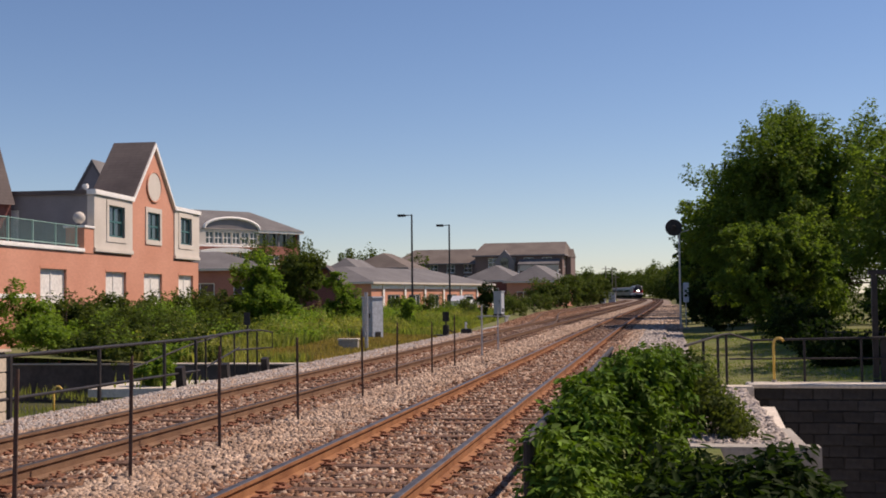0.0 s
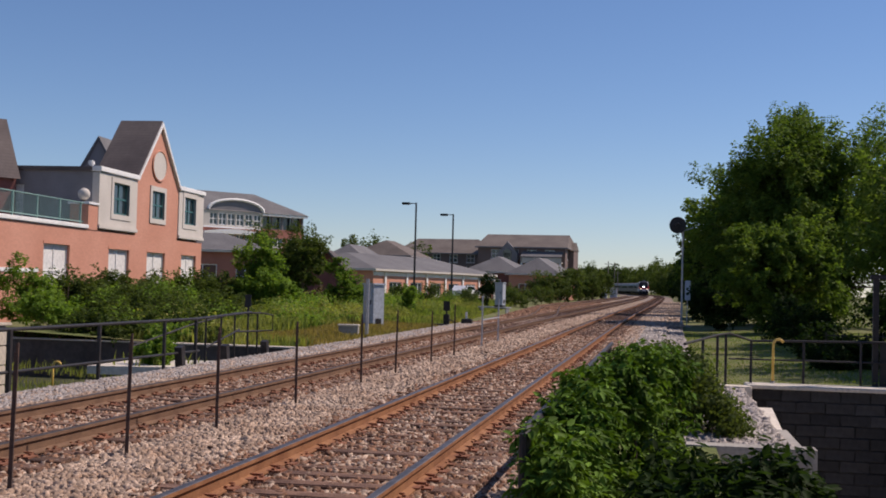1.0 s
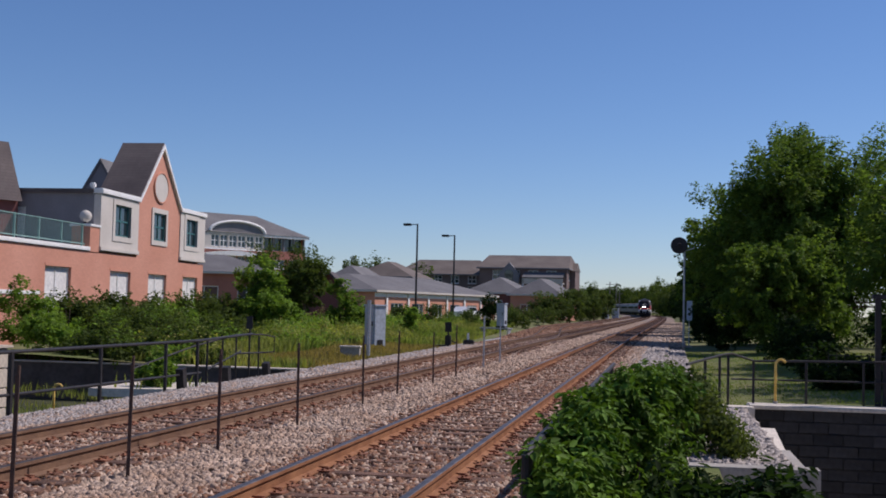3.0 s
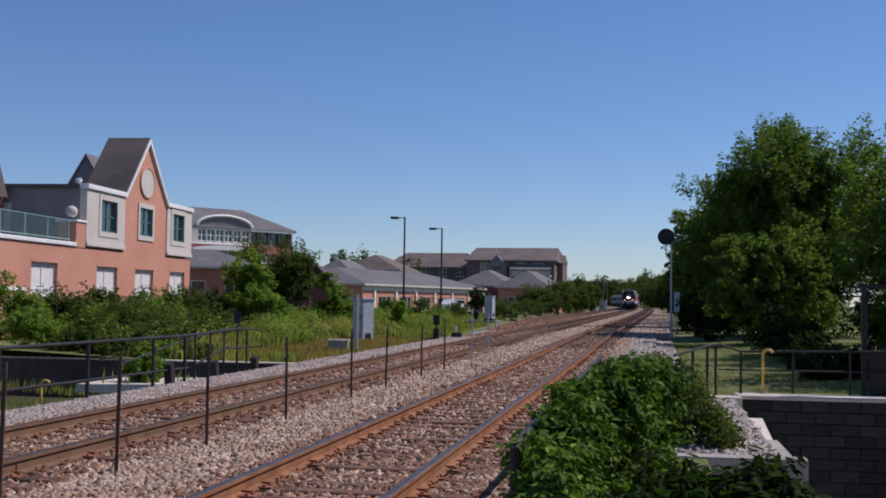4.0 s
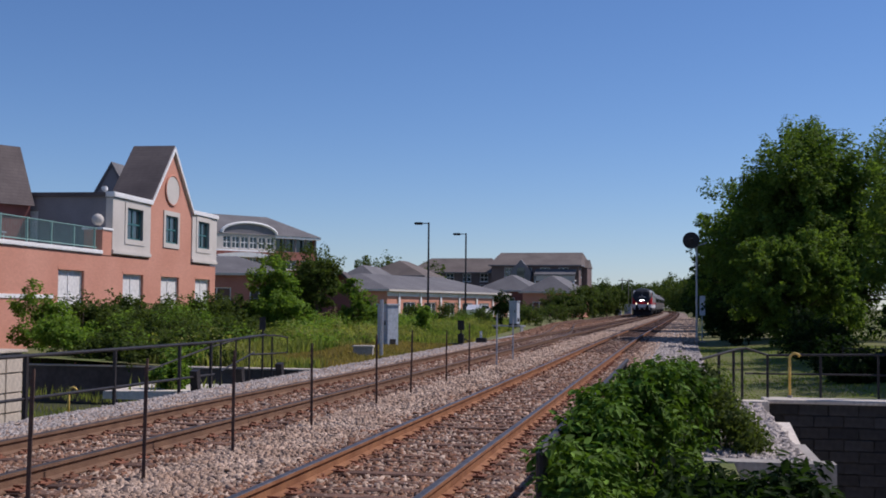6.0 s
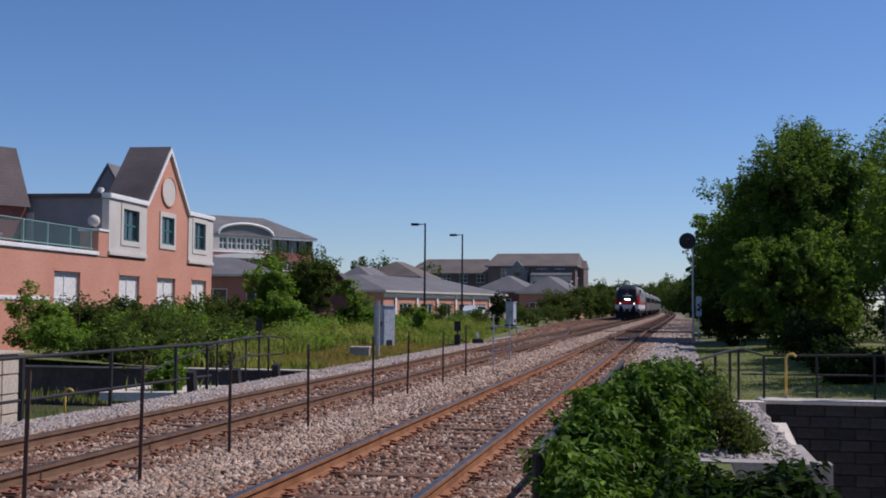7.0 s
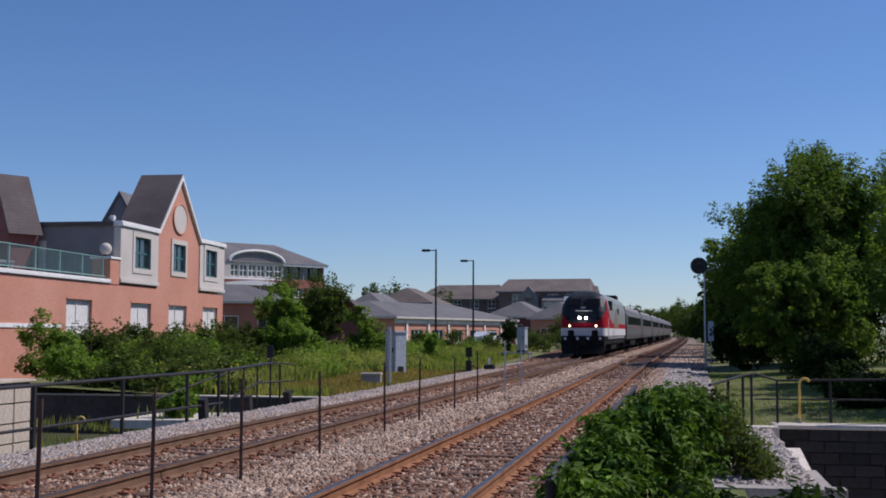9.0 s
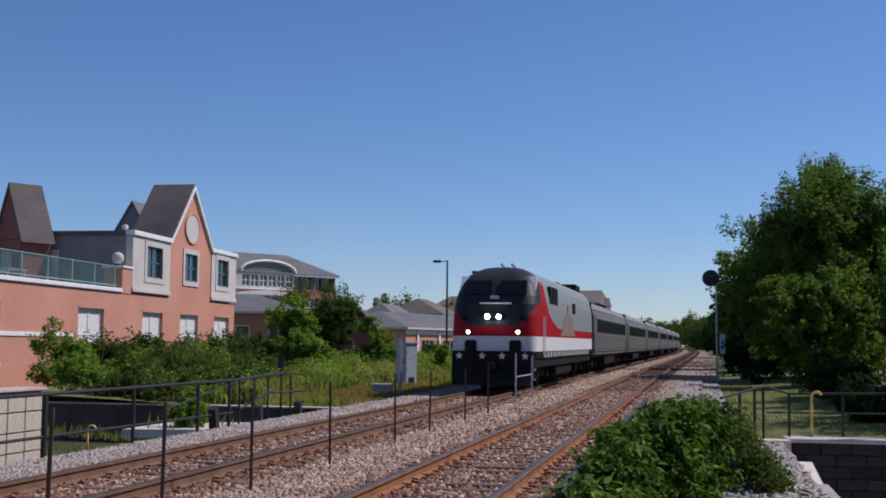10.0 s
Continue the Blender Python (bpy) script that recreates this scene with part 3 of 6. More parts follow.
def near_railing():
    """Dark pipe railing between the near line and the bushes, and round the well."""
    rl = empty("trackside_railing", pose(0, 0, 0), "black pipe railing between track and bushes", "railing")
    part("top_rail", tubes(0.035, [(-0.84, 7.7, 0.62), (-0.84, 7.85, 0.68), (-0.8, 21.0, 0.68)]), M_BLACK, rl)
    part("lower_rail", tubes(0.025, [(-0.84, 7.75, 0.15), (-0.8, 21.0, 0.15)]), M_BLACK, rl)
    for y in (7.72, 10.4, 13.1, 15.8, 18.5, 21.0):
        part("post", tubes(0.04, [(-0.84, y, -0.5), (-0.84, y, 0.66)], seg=10), M_BLACK, rl)
    r2 = empty("stairwell_railing", pose(0, 0, 0), "black pipe railing round the stair well on the lawn", "railing")
    part("top_rail", tubes(0.025, [(0.45, 21, 0.72), (1.25, 25.2, 0.76), (1.5, 26.2, 0.76), (2.0, 26.6, 0.6), (8.5, 27.2, 0.7)]), M_BLACK, r2)
    part("lower_rail", tubes(0.02, [(1.5, 26.2, 0.22), (2.0, 26.6, 0.2), (8.5, 27.2, 0.2)]), M_BLACK, r2)
    for x, y in ((0.85, 23.5), (1.2, 25.1), (1.42, 26.0), (1.98, 26.5), (3.1, 26.7), (4.3, 26.8), (5.5, 26.9), (7.0, 27.05), (8.5, 27.2)):
        part("post", tubes(0.028, [(x, y, -0.4), (x, y, 0.76 if x < 1.6 else 0.62)]), M_BLACK, r2)


near_railing()


def picket_fence():
    f = empty("iron_fence", pose(4.2, 31.5, -0.25, 0, 0, 4), "dark iron picket fence under the tree", "fence")
    for z in (0.15, 0.85):
        part("rail", boxes((0, 7, -0.015, 0.015, z, z + 0.03)), M_BLACK, f)
    for i in range(36):
        part("picket", boxes((0.2 * i - 0.009, 0.2 * i + 0.009, -0.009, 0.009, 0, 0.95)), M_BLACK, f)


picket_fence()
tagged(part("path", boxes((5.6, 16, 38.0, 41.0, -0.3, -0.13)), M_CONC), "pale concrete path beyond the lawn", "path", kind="structure")


def stair_portal():
    """Dark steel frame and solid parapet at the head of the far stair."""
    p = empty("stair_portal", pose(0, 0, -0.3), "dark steel frame with a solid parapet over the stair", "stair enclosure")
    for x in (4.62, 8.6):
        part("post", boxes((x - 0.06, x + 0.06, 26.9, 27.02, -0.2, 2.3), bevel=0.01), M_BLACK, p)
    part("beam", boxes((4.5, 8.75, 26.88, 27.04, 2.3, 2.4), bevel=0.01), M_BLACK, p)
    part("parapet", boxes((4.72, 8.5, 26.92, 27.0, -0.1, 0.95), bevel=0.01), M_BLACK, p)


stair_portal()


def station():
    """Brick wall and canopy at the camera's back, unseen, added to block skylight."""
    st = empty("station", pose(0, 0, -0.1), "unseen brick wall and flat canopy added to block skylight", "building")
    part("wall", boxes((-0.6, 16, -9.4, -9, -0.3, 6.5)), M_BRICK_RED, st)
    part("canopy", boxes((1.9, 12, -9, 5.4, 3.2, 3.4), (-0.9, 1.9, -9, -0.8, 3.2, 3.4)), M_ROOF_GREY, st)
    for x, y in ((2.6, 5.0), (11.6, 5.0), (2.6, -2.0), (11.6, -2.0)):
        part("column", boxes((x - 0.1, x + 0.1, y - 0.1, y + 0.1, -0.4, 3.2), bevel=0.01), M_BLACK, st)


station()


# ---- signal gear beside the lines ----
def signal_cabinet(m, w, d, h, label, legs=0.0):
    c = empty("signal_cabinet", m, label, "cabinet")
    part("body", boxes((-w / 2, w / 2, -d / 2, d / 2, legs, h - 0.08), bevel=0.015), M_CABINET, c)
    part("roof", boxes((-w / 2 - 0.05, w / 2 + 0.05, -d / 2 - 0.05, d / 2 + 0.05, h - 0.08, h), bevel=0.02), M_CABINET, c)
    door = part("door", boxes((-w / 2 + 0.05, w / 2 - 0.05, -d / 2 - 0.025, -d / 2 - 0.002, legs + 0.12, h - 0.16), bevel=0.006), M_CABINET, c)
    part("handle", boxes((w / 2 - 0.16, w / 2 - 0.12, -d / 2 - 0.06, -d / 2 - 0.025, h * 0.52, h * 0.62)), M_BLACK, door)
    part("plinth", boxes((-w / 2 - 0.03, w / 2 + 0.03, -d / 2 - 0.03, d / 2 + 0.03, -0.15, max(0.1, legs))), M_CONC_GREY if not legs else M_BLACK, c)
    part("vent", boxes((w / 2 + 0.002, w / 2 + 0.02, -d / 4, d / 4, legs + 0.15, legs + 0.42)), M_BLACK, c)
    return c


signal_cabinet(pose(-12.55, 51.6, -0.3, 0, 0, -38), 0.74, 0.62, 1.98, "tall grey steel signal cabinet beside the line", 0.0)
_c = signal_cabinet(pose(-11.85, 89.2, 0.2, 0, 0, -15), 0.62, 0.6, 1.85, "pale grey equipment cabinet on a small platform", 0.12)
part("platform", boxes((-1.6, 0.7, -0.5, 0.5, -0.1, 0.0)), M_GALV, _c)
for _x in (-1.5, 0.6):
    part("leg", boxes((_x - 0.04, _x + 0.04, -0.3, 0.3, -0.6, -0.1)), M_GALV, _c)
_jb = empty("junction_box", pose(-11.3, 42.7, -0.3, 0, 0, 8), "low concrete junction box in the dry grass", "junction box")
part("body", boxes((-0.36, 0.36, -0.25, 0.25, -0.1, 0.36), bevel=0.015), M_CONC_GREY, _jb)
part("lid", boxes((-0.39, 0.39, -0.28, 0.28, 0.36, 0.42), bevel=0.01), M_CONC, _jb)
_gp = empty("conduit_post", pose(-10.75, 43.2, -0.35), "tall grey galvanised post beside the cabinet", "post")
part("shaft", tubes(0.075, [(0, 0, -0.2), (0, 0, 2.15)], seg=10), M_GALV, _gp)
part("cap", tubes(0.07, [(0, 0, 2.15), (0, 0, 2.18)], seg=10), M_GALV, _gp)


def switch_stand(x, y):
    s = empty("switch_stand", pose(x, y, -0.3), "black switch stand with target beside the turnout", "switch stand")
    part("base", boxes((-0.7, 1.6, -0.25, 0.25, 0.0, 0.12), bevel=0.02), M_BLACK, s)
    part("housing", boxes((-0.14, 0.14, -0.14, 0.14, 0.1, 0.6), bevel=0.04), M_BLACK, s)
    part("staff", tubes(0.04, [(0, 0, 0.5), (0, 0, 1.2)]), M_BLACK, s)
    part("target", boxes((-0.16, 0.16, -0.02, 0.02, 0.75, 1.22), bevel=0.015), M_BLACK, s)
    part("lever", tubes(0.025, [(0.05, -0.1, 0.4), (0.5, -0.2, 0.2)]), M_BLACK, s)
    part("motor_box", boxes((0.75, 1.25, -0.2, 0.2, 0.12, 0.4), bevel=0.04), M_BLACK, s)
    part("marker", boxes((0.92, 1.02, -0.02, 0.02, 0.4, 0.72)), M_TRIM, s)


switch_stand(-10.05, 56.2)


def block_signal(x, y):
    s = empty("block_signal", pose(x, y, -0.3), "black round-target railway signal on a slim mast", "signal")
    part("mast", tubes(0.055, [(0, 0, 0), (0, 0, 5.6)], seg=12), M_GALV, s)
    part("target", disc(0.47, 0.05, Matrix.Translation((-0.3, -0.2, 5.7)) @ Matrix.Rotation(radians(90), 4, "X"), 28), M_BLACK, s)
    part("hood", tube(bmesh.new(), [(-0.3, -0.24, 5.7), (-0.3, -0.5, 5.66)], 0.14, 14), M_BLACK, s)
    part("housing", boxes((-0.5, -0.1, -0.17, 0.12, 5.45, 5.95), bevel=0.05), M_BLACK, s)
    part("bracket", tubes(0.03, [(0, 0, 5.4), (0.5, 0, 5.55), (0.55, 0, 5.62)]), M_GALV, s)
    part("conduit", tubes(0.025, [(0.3, 0.1, 0), (0.3, 0.1, 2.6)]), M_GALV, s)
    part("relay_box", boxes((0.16, 0.46, -0.2, 0.1, 1.5, 2.6), bevel=0.02), M_CABINET, s)
    part("foundation", boxes((-0.3, 0.5, -0.3, 0.3, -0.3, 0.05)), M_CONC_GREY, s)


block_signal(1.25, 68)


def area_light(x, y, h, arm):
    s = empty("parking_lamp", pose(x, y, -0.1), "tall black parking lot lamp with a flat head", "street lamp", "parking lot lamps")
    part("pole", tube(bmesh.new(), [(0, 0, 0), (0, 0, h)], 0.11, 10, 0.08), M_BLACK, s)
    part("arm", boxes((arm, 0, -0.04, 0.04, h - 0.12, h - 0.04)), M_BLACK, s)
    part("head", boxes((arm - 0.75, arm, -0.25, 0.25, h - 0.2, h + 0.02), bevel=0.04), M_BLACK, s)
    part("base", tubes(0.3, [(0, 0, -0.3), (0, 0, 0.6)], seg=12), M_CONC_GREY, s)


area_light(-22.8, 109.7, 9.6, -0.6)
area_light(-21.4, 122.2, 9.35, -0.6)
_s = empty("parking_lamp", pose(-33, 120, 0), "short black lamp beside the low building", "street lamp")
part("pole", tubes(0.07, [(0, 0, -0.3), (0, 0, 3.6)]), M_BLACK, _s)
part("head", boxes((-0.2, 0.2, -0.2, 0.2, 3.6, 4.0), bevel=0.05), M_BLACK, _s)


def utility_pole(x, y, h):
    p = empty("utility_pole", pose(x, y, 0), "distant grey timber utility pole with crossarm", "utility pole", "distant poles")
    part("pole", tube(bmesh.new(), [(0, 0, -0.5), (0, 0, h)], 0.16, 8, 0.11), M_WOOD, p)
    part("crossarm", boxes((-1.1, 1.1, -0.06, 0.06, h - 0.8, h - 0.65)), M_WOOD, p)


utility_pole(-17.2, 232, 9.5)
utility_pole(-14.0, 330, 9.8)
utility_pole(-14.5, 390, 11)
utility_pole(-12.8, 372, 8)
for _x, _y in ((-10.8, 235), (-9.4, 250)):
    _b = empty("crossing_bungalow", pose(_x, _y, 0.1), "small pale equipment hut beside the line", "equipment hut")
    part("body", boxes((-0.7, 0.7, -0.8, 0.8, 0, 2.1), bevel=0.02), M_CABINET, _b)
    part("roof", boxes((-0.8, 0.8, -0.9, 0.9, 2.1, 2.25)), M_CABINET, _b)


# ---- buildings ----
def window(parent, x0, x1, z0, z1, cols, rows, glass, frame_mat, sill=True, y=0.12, bar=0.06):
    w = part("window", boxes((x0, x1, y, y + 0.02, z0, z1)), glass, parent)
    items = [(x0, x0 + bar, y - 0.05, y, z0, z1), (x1 - bar, x1, y - 0.05, y, z0, z1), (x0 + bar, x1 - bar, y - 0.05, y, z0, z0 + bar), (x0 + bar, x1 - bar, y - 0.05, y, z1 - bar, z1)]
    part("frame", boxes(*items), frame_mat, w)
    for i in range(1, cols):
        x = x0 + (x1 - x0) * i / cols
        part("mullion", boxes((x - bar / 2, x + bar / 2, y - 0.04, y - 0.002, z0 + bar, z1 - bar)), frame_mat, w)
    for i in range(1, rows):
        z = z0 + (z1 - z0) * i / rows
        part("glazing_bar", boxes((x0 + bar, x1 - bar, y - 0.036, y - 0.004, z - bar / 2, z + bar / 2)), frame_mat, w)
    if sill:
        part("sill", boxes((x0 - 0.08, x1 + 0.08, -0.06, y, z0 - 0.1, z0 - 0.002)), M_TRIM, w)
    return w


def surround(parent, x0, x1, z0, z1, t, y=-0.05, mat=None):
    return part("surround", boxes((x0 - t, x0, y, 0.1, z0 - t, z1 + t), (x1, x1 + t, y, 0.1, z0 - t, z1 + t), (x0, x1, y, 0.1, z1, z1 + t), (x0, x1, y, 0.1, z0 - t, z0)), mat or M_TRIM, parent)


def gable_building():
    h = empty("brick_building", pose(-27.28, 61.2, 0, 0, 0, 93), "salmon brick two-storey building with a steep shingled gable", "building")
    low = [(-13.3, -10.7, 0.7, 3.07), (-6.3, -3.7, 0.7, 3.07), (-1.25, 1.45, 0.7, 3.07), (4.1, 6.65, 0.7, 3.07), (-30, -27.4, 0.7, 3.07), (-22.5, -19.9, 0.7, 3.07)]
    part("wall", pierced(-40, 7.6, -1.6, 3.9, 0, 0.35, low), M_BRICK, h)
    part("wall", boxes((7.25, 7.6, 0.35, 14, -1.6, 6.9)), M_BRICK, h)
    part("wall", boxes((-40, -39.65, 0.35, 14, -1.6, 3.9)), M_BRICK, h)
    part("terrace_floor", boxes((-40, -7.8, 0.35, 14, 3.6, 3.88)), M_CONC_GREY, h)
    for w in low:
        window(h, *w, 2, 2, M_BLIND, M_TRIM, y=0.18, bar=0.07)
        part("lintel", boxes((w[0] - 0.05, w[1] + 0.05, -0.02, 0.17, w[3] + 0.002, w[3] + 0.12)), M_BRICK, h)
    part("band", boxes((-40, -13.8, -0.05, -0.002, 1.78, 1.95)), M_TRIM, h)
    part("terrace_coping", boxes((-40, -8.9, -0.1, 0.45, 3.92, 4.12), bevel=0.03), M_TRIM, h)
    # corner bays
    for x0, x1, hole in ((-7.8, -3.0, (-6.1, -4.1, 4.82, 6.4)), (3.3, 7.6, (4.2, 6.15, 4.88, 6.46))):
        part("bay_wall", pierced(x0, x1, 4.22, 6.75, -0.06, 0.3, [hole]), M_STUCCO, h)
        part("bay_base", boxes((x0 - 0.04, x1 + 0.04, -0.13, 0.3, 4.0, 4.22), bevel=0.03), M_STUCCO, h)
        part("cornice", boxes((x0 - 0.08, x1 + 0.08, -0.17, 0.4, 6.78, 7.04), bevel=0.03), M_TRIM, h)
        window(h, *hole, 2, 2, M_GLASS, M_TEAL, sill=False, y=0.1, bar=0.09)
        surround(h, *hole, 0.26, -0.1, M_STUCCO)
    # gable
    hole = (-0.83, 1.02, 4.92, 6.43)
    part("gable_wall", pierced(-3.0, 3.3, 3.9, 7.0, 0, 0.3, [hole]), M_BRICK, h)
    part("gable_wall", prisms([(-3.0, 7.0), (3.3, 7.0), (0.17, 10.1)], "y", 0.0, 0.3), M_BRICK, h)
    window(h, *hole, 2, 2, M_GLASS, M_TEAL, sill=False, y=0.1, bar=0.09)
    surround(h, *hole, 0.26, -0.06, M_STUCCO)
    bm = bmesh.new()
    bmesh.ops.create_cone(bm, cap_ends=True, segments=36, radius1=0.8, radius2=0.8, depth=0.06, matrix=Matrix.Translation((0.12, -0.03, 7.85)) @ Matrix.Diagonal((1.25, 1, 1, 1)) @ Matrix.Rotation(radians(90), 4, "X"))
    part("medallion", bm, M_STUCCO, h, "round blank stucco medallion")
    bm = bmesh.new()
    tube(bm, [(0.12 + 1.02 * math.cos(a), -0.05, 7.85 + 0.82 * math.sin(a)) for a in np.linspace(0, 6.2832, 37)], 0.05, 6)
    part("medallion_ring", bm, M_BRICK, h)
    part("rake_trim", prisms([(-3.18, 6.78), (-3.0, 6.78), (0.17, 10.03), (0.17, 10.3)], "y", -0.16, 0.3), M_TRIM, h)
    part("rake_trim", prisms([(3.48, 6.78), (3.3, 6.78), (0.17, 10.03), (0.17, 10.3)], "y", -0.16, 0.3), M_TRIM, h)
    part("roof", prisms([(-3.2, 6.9), (0.17, 10.37), (0.17, 10.12), (-3.0, 6.85)], "y", -0.1, 2.3), M_ROOF, h)
    part("roof", prisms([(3.5, 6.9), (0.17, 10.37), (0.17, 10.12), (3.3, 6.85)], "y", -0.1, 2.3), M_ROOF, h)
    part("gable_back", prisms([(-3.0, 6.8), (3.3, 6.8), (0.17, 10.1)], "y", 2.05, 2.2), M_STUCCO_GREY, h)
    # set-back upper storey in grey stucco beside the terrace
    door = (3.8, 5.4, 3.9, 6.1)
    side = part("side_wall", pierced(0.3, 14, 3.9, 6.8, -0.3, 0, [door]), M_STUCCO_GREY, h)
    side.matrix_local = pose(-7.8, 0, 0, 0, 0, 90)
    d = part("terrace_door", boxes((3.8, 4.57, -0.15, -0.1, 3.9, 6.1), (4.63, 5.4, -0.15, -0.1, 3.9, 6.1)), M_TRIM, h)
    d.matrix_local = pose(-7.8, 0, 0, 0, 0, 90)
    part("flat_roof", boxes((-7.95, 7.5, 0.3, 14, 6.8, 7.0)), M_ROOF, h)
    part("pier", boxes((-8.9, -7.82, -0.04, 0.9, 3.9, 5.1)), M_BRICK, h)
    part("pier_cap", boxes((-8.98, -7.75, -0.1, 1.0, 5.1, 5.22), bevel=0.02), M_TRIM, h)
    rail_ = part("terrace_railing", tubes(0.03, [(-38, 0.2, 5.15), (-8.95, 0.2, 5.15)], [(-38, 0.2, 4.25), (-8.95, 0.2, 4.25)]), M_RAILGREEN, h)
    for i in range(13):
        part("post", boxes((-9.28 - 2.2 * i, -9.2 - 2.2 * i, 0.17, 0.25, 4.1, 5.2)), M_RAILGREEN, rail_)
    part("baluster", boxes(*[(-9.2 - 0.13 * i, -9.182 - 0.13 * i, 0.2, 0.215, 4.25, 5.15) for i in range(210)]), M_RAILGREEN, rail_)
    # farther gabled roofs over the set-back storey
    part("rear_gable", prisms([(4.8, 7.0), (8.6, 7.0), (6.7, 10.2)], "x", 7.3, 7.5), M_STUCCO_GREY, h)
    for sgn in (-1, 1):
        part("rear_roof", prisms([(6.7 + sgn * 2.1, 6.8), (6.7, 10.4), (6.7, 10.15), (6.7 + sgn * 1.9, 6.8)], "x", 7.2, 11.5), M_ROOF_GREY, h)
    turn = pose(-9.1, 5.9, 0, 0, 0, -32)
    for nm, bm, mt in (("corner_tower", boxes((0.1, 1.75, -1.15, 1.15, 3.9, 6.5)), M_BRICK_DARK), ("corner_gable", prisms([(-1.25, 6.45), (1.25, 6.45), (0, 9.05)], "x", 0.1, 0.3), M_BRICK_DARK),
                       ("corner_roof", prisms([(-1.45, 6.3), (0, 9.3), (0, 9.05), (-1.3, 6.3)], "x", 0, 1.8), M_ROOF), ("corner_roof", prisms([(1.45, 6.3), (0, 9.3), (0, 9.05), (1.3, 6.3)], "x", 0, 1.8), M_ROOF),
                       ("corner_window", boxes((0.05, 0.12, -0.5, 0.5, 4.6, 5.9)), M_GLASS)):
        part(nm, bm, mt, h).matrix_local = turn
    globe = empty("globe_lamp", pose(-27.28, 61.2, 0, 0, 0, 93) @ pose(-8.6, 0.35, 5.22), "white globe lamp on a brick pier", "lamp")
    part("globe", ball(0.29, (0, 0, 0.38), 16), M_STUCCO, globe, smooth=True)
    part("neck", tubes(0.1, [(0, 0, 0), (0, 0, 0.15)]), M_BLACK, globe)
    for x, y in ((-7.6, 0.5), (-7.7, 9.0), (-7.7, 10.2)):
        s = empty("roof_floodlight", pose(-27.28, 61.2, 0, 0, 0, 93) @ pose(x, y, 7.0), "small white floodlight on the roof edge", "floodlight")
        part("lamp_head", boxes((-0.13, 0.13, -0.15, 0.12, 0.08, 0.32), bevel=0.05), M_TRIM, s)
        part("stem", tubes(0.04, [(0, 0, 0), (0, 0, 0.12)]), M_TRIM, s)
    t = empty("terrace_table", pose(-27.28, 61.2, 0, 0, 0, 93) @ pose(-15.5, 2.2, 3.88), "pale outdoor table on the terrace", "table")
    part("tabletop", boxes((-0.8, 0.8, -0.5, 0.5, 0.7, 0.76), bevel=0.01), M_GALV, t)
    for x in (-0.7, 0.7):
        for y in (-0.4, 0.4):
            part("leg", tubes(0.03, [(x, y, 0), (x, y, 0.7)]), M_GALV, t)


gable_building()


def hip_house(name, m, x0, x1, y0, y1, eave, ridge, wall, roof, label, wins=(), base=-1.5, inset=None, over=0.5, band=0, trim=None):
    """A low building with a hipped roof; wins: (side, a, b, z0, z1, cols, rows) with side s (y0) or e (x1)."""
    h = empty(name, m, label, "building")
    for side in "snew":
        holes = [(w[1], w[2], w[3], w[4]) for w in wins if w[0] == side]
        if side in "sn":
            ob = part("wall", pierced(x0, x1, base, eave, 0, 0.3, holes), wall, h)
            place = pose(0, y0, 0) if side == "s" else pose(0, y1 - 0.3, 0)
        else:
            ob = part("wall", pierced(y0 + 0.3, y1 - 0.3, base, eave, 0, 0.3, holes), wall, h)
            place = pose(x1, 0, 0, 0, 0, 90) if side == "e" else pose(x0 + 0.3, 0, 0, 0, 0, 90)
        ob.matrix_local = place
        for w in wins:
            if w[0] == side:
                k = window(h, w[1], w[2], w[3], w[4], w[5], w[6], M_GLASS, M_TRIM, y=0.12, bar=0.09)
                k.matrix_local = place
    ins = (y1 - y0) / 2 if inset is None else inset
    a, b, c, d = x0 - over, x1 + over, y0 - over, y1 + over
    ym = (y0 + y1) / 2
    long_x = (x1 - x0) >= (y1 - y0)
    if long_x:
        r0, r1 = (a + ins, ym, ridge), (b - ins, ym, ridge)
    else:
        xm = (x0 + x1) / 2
        ins = (x1 - x0) / 2 if inset is None else inset
        r0, r1 = (xm, c + ins, ridge), (xm, d - ins, ridge)
    v = [(a, c, eave), (b, c, eave), (b, d, eave), (a, d, eave), r0, r1, (a, c, eave - 0.2), (b, c, eave - 0.2), (b, d, eave - 0.2), (a, d, eave - 0.2)]
    bm = bmesh.new()
    vs = [bm.verts.new(p) for p in v]
    fs = ((0, 1, 5, 4), (1, 2, 5), (2, 3, 4, 5), (3, 0, 4)) if long_x else ((0, 1, 4), (1, 2, 5, 4), (2, 3, 5), (3, 0, 4, 5))
    for f in fs + ((6, 7, 8, 9), (0, 1, 7, 6), (1, 2, 8, 7), (2, 3, 9, 8), (3, 0, 6, 9)):
        bm.faces.new([vs[i] for i in f])
    part("roof", bm, roof, h)
    part("fascia", boxes((a - 0.02, b + 0.02, c - 0.04, c - 0.004, eave - 0.24, eave - 0.02), (b + 0.004, b + 0.04, c, d, eave - 0.24, eave - 0.02)), trim or M_STUCCO, h)
    if band:
        part("band", boxes((x1 + 0.002, x1 + 0.05, y0, y1, eave - 0.75, eave - 0.3)), M_TRIM, h)
    return h


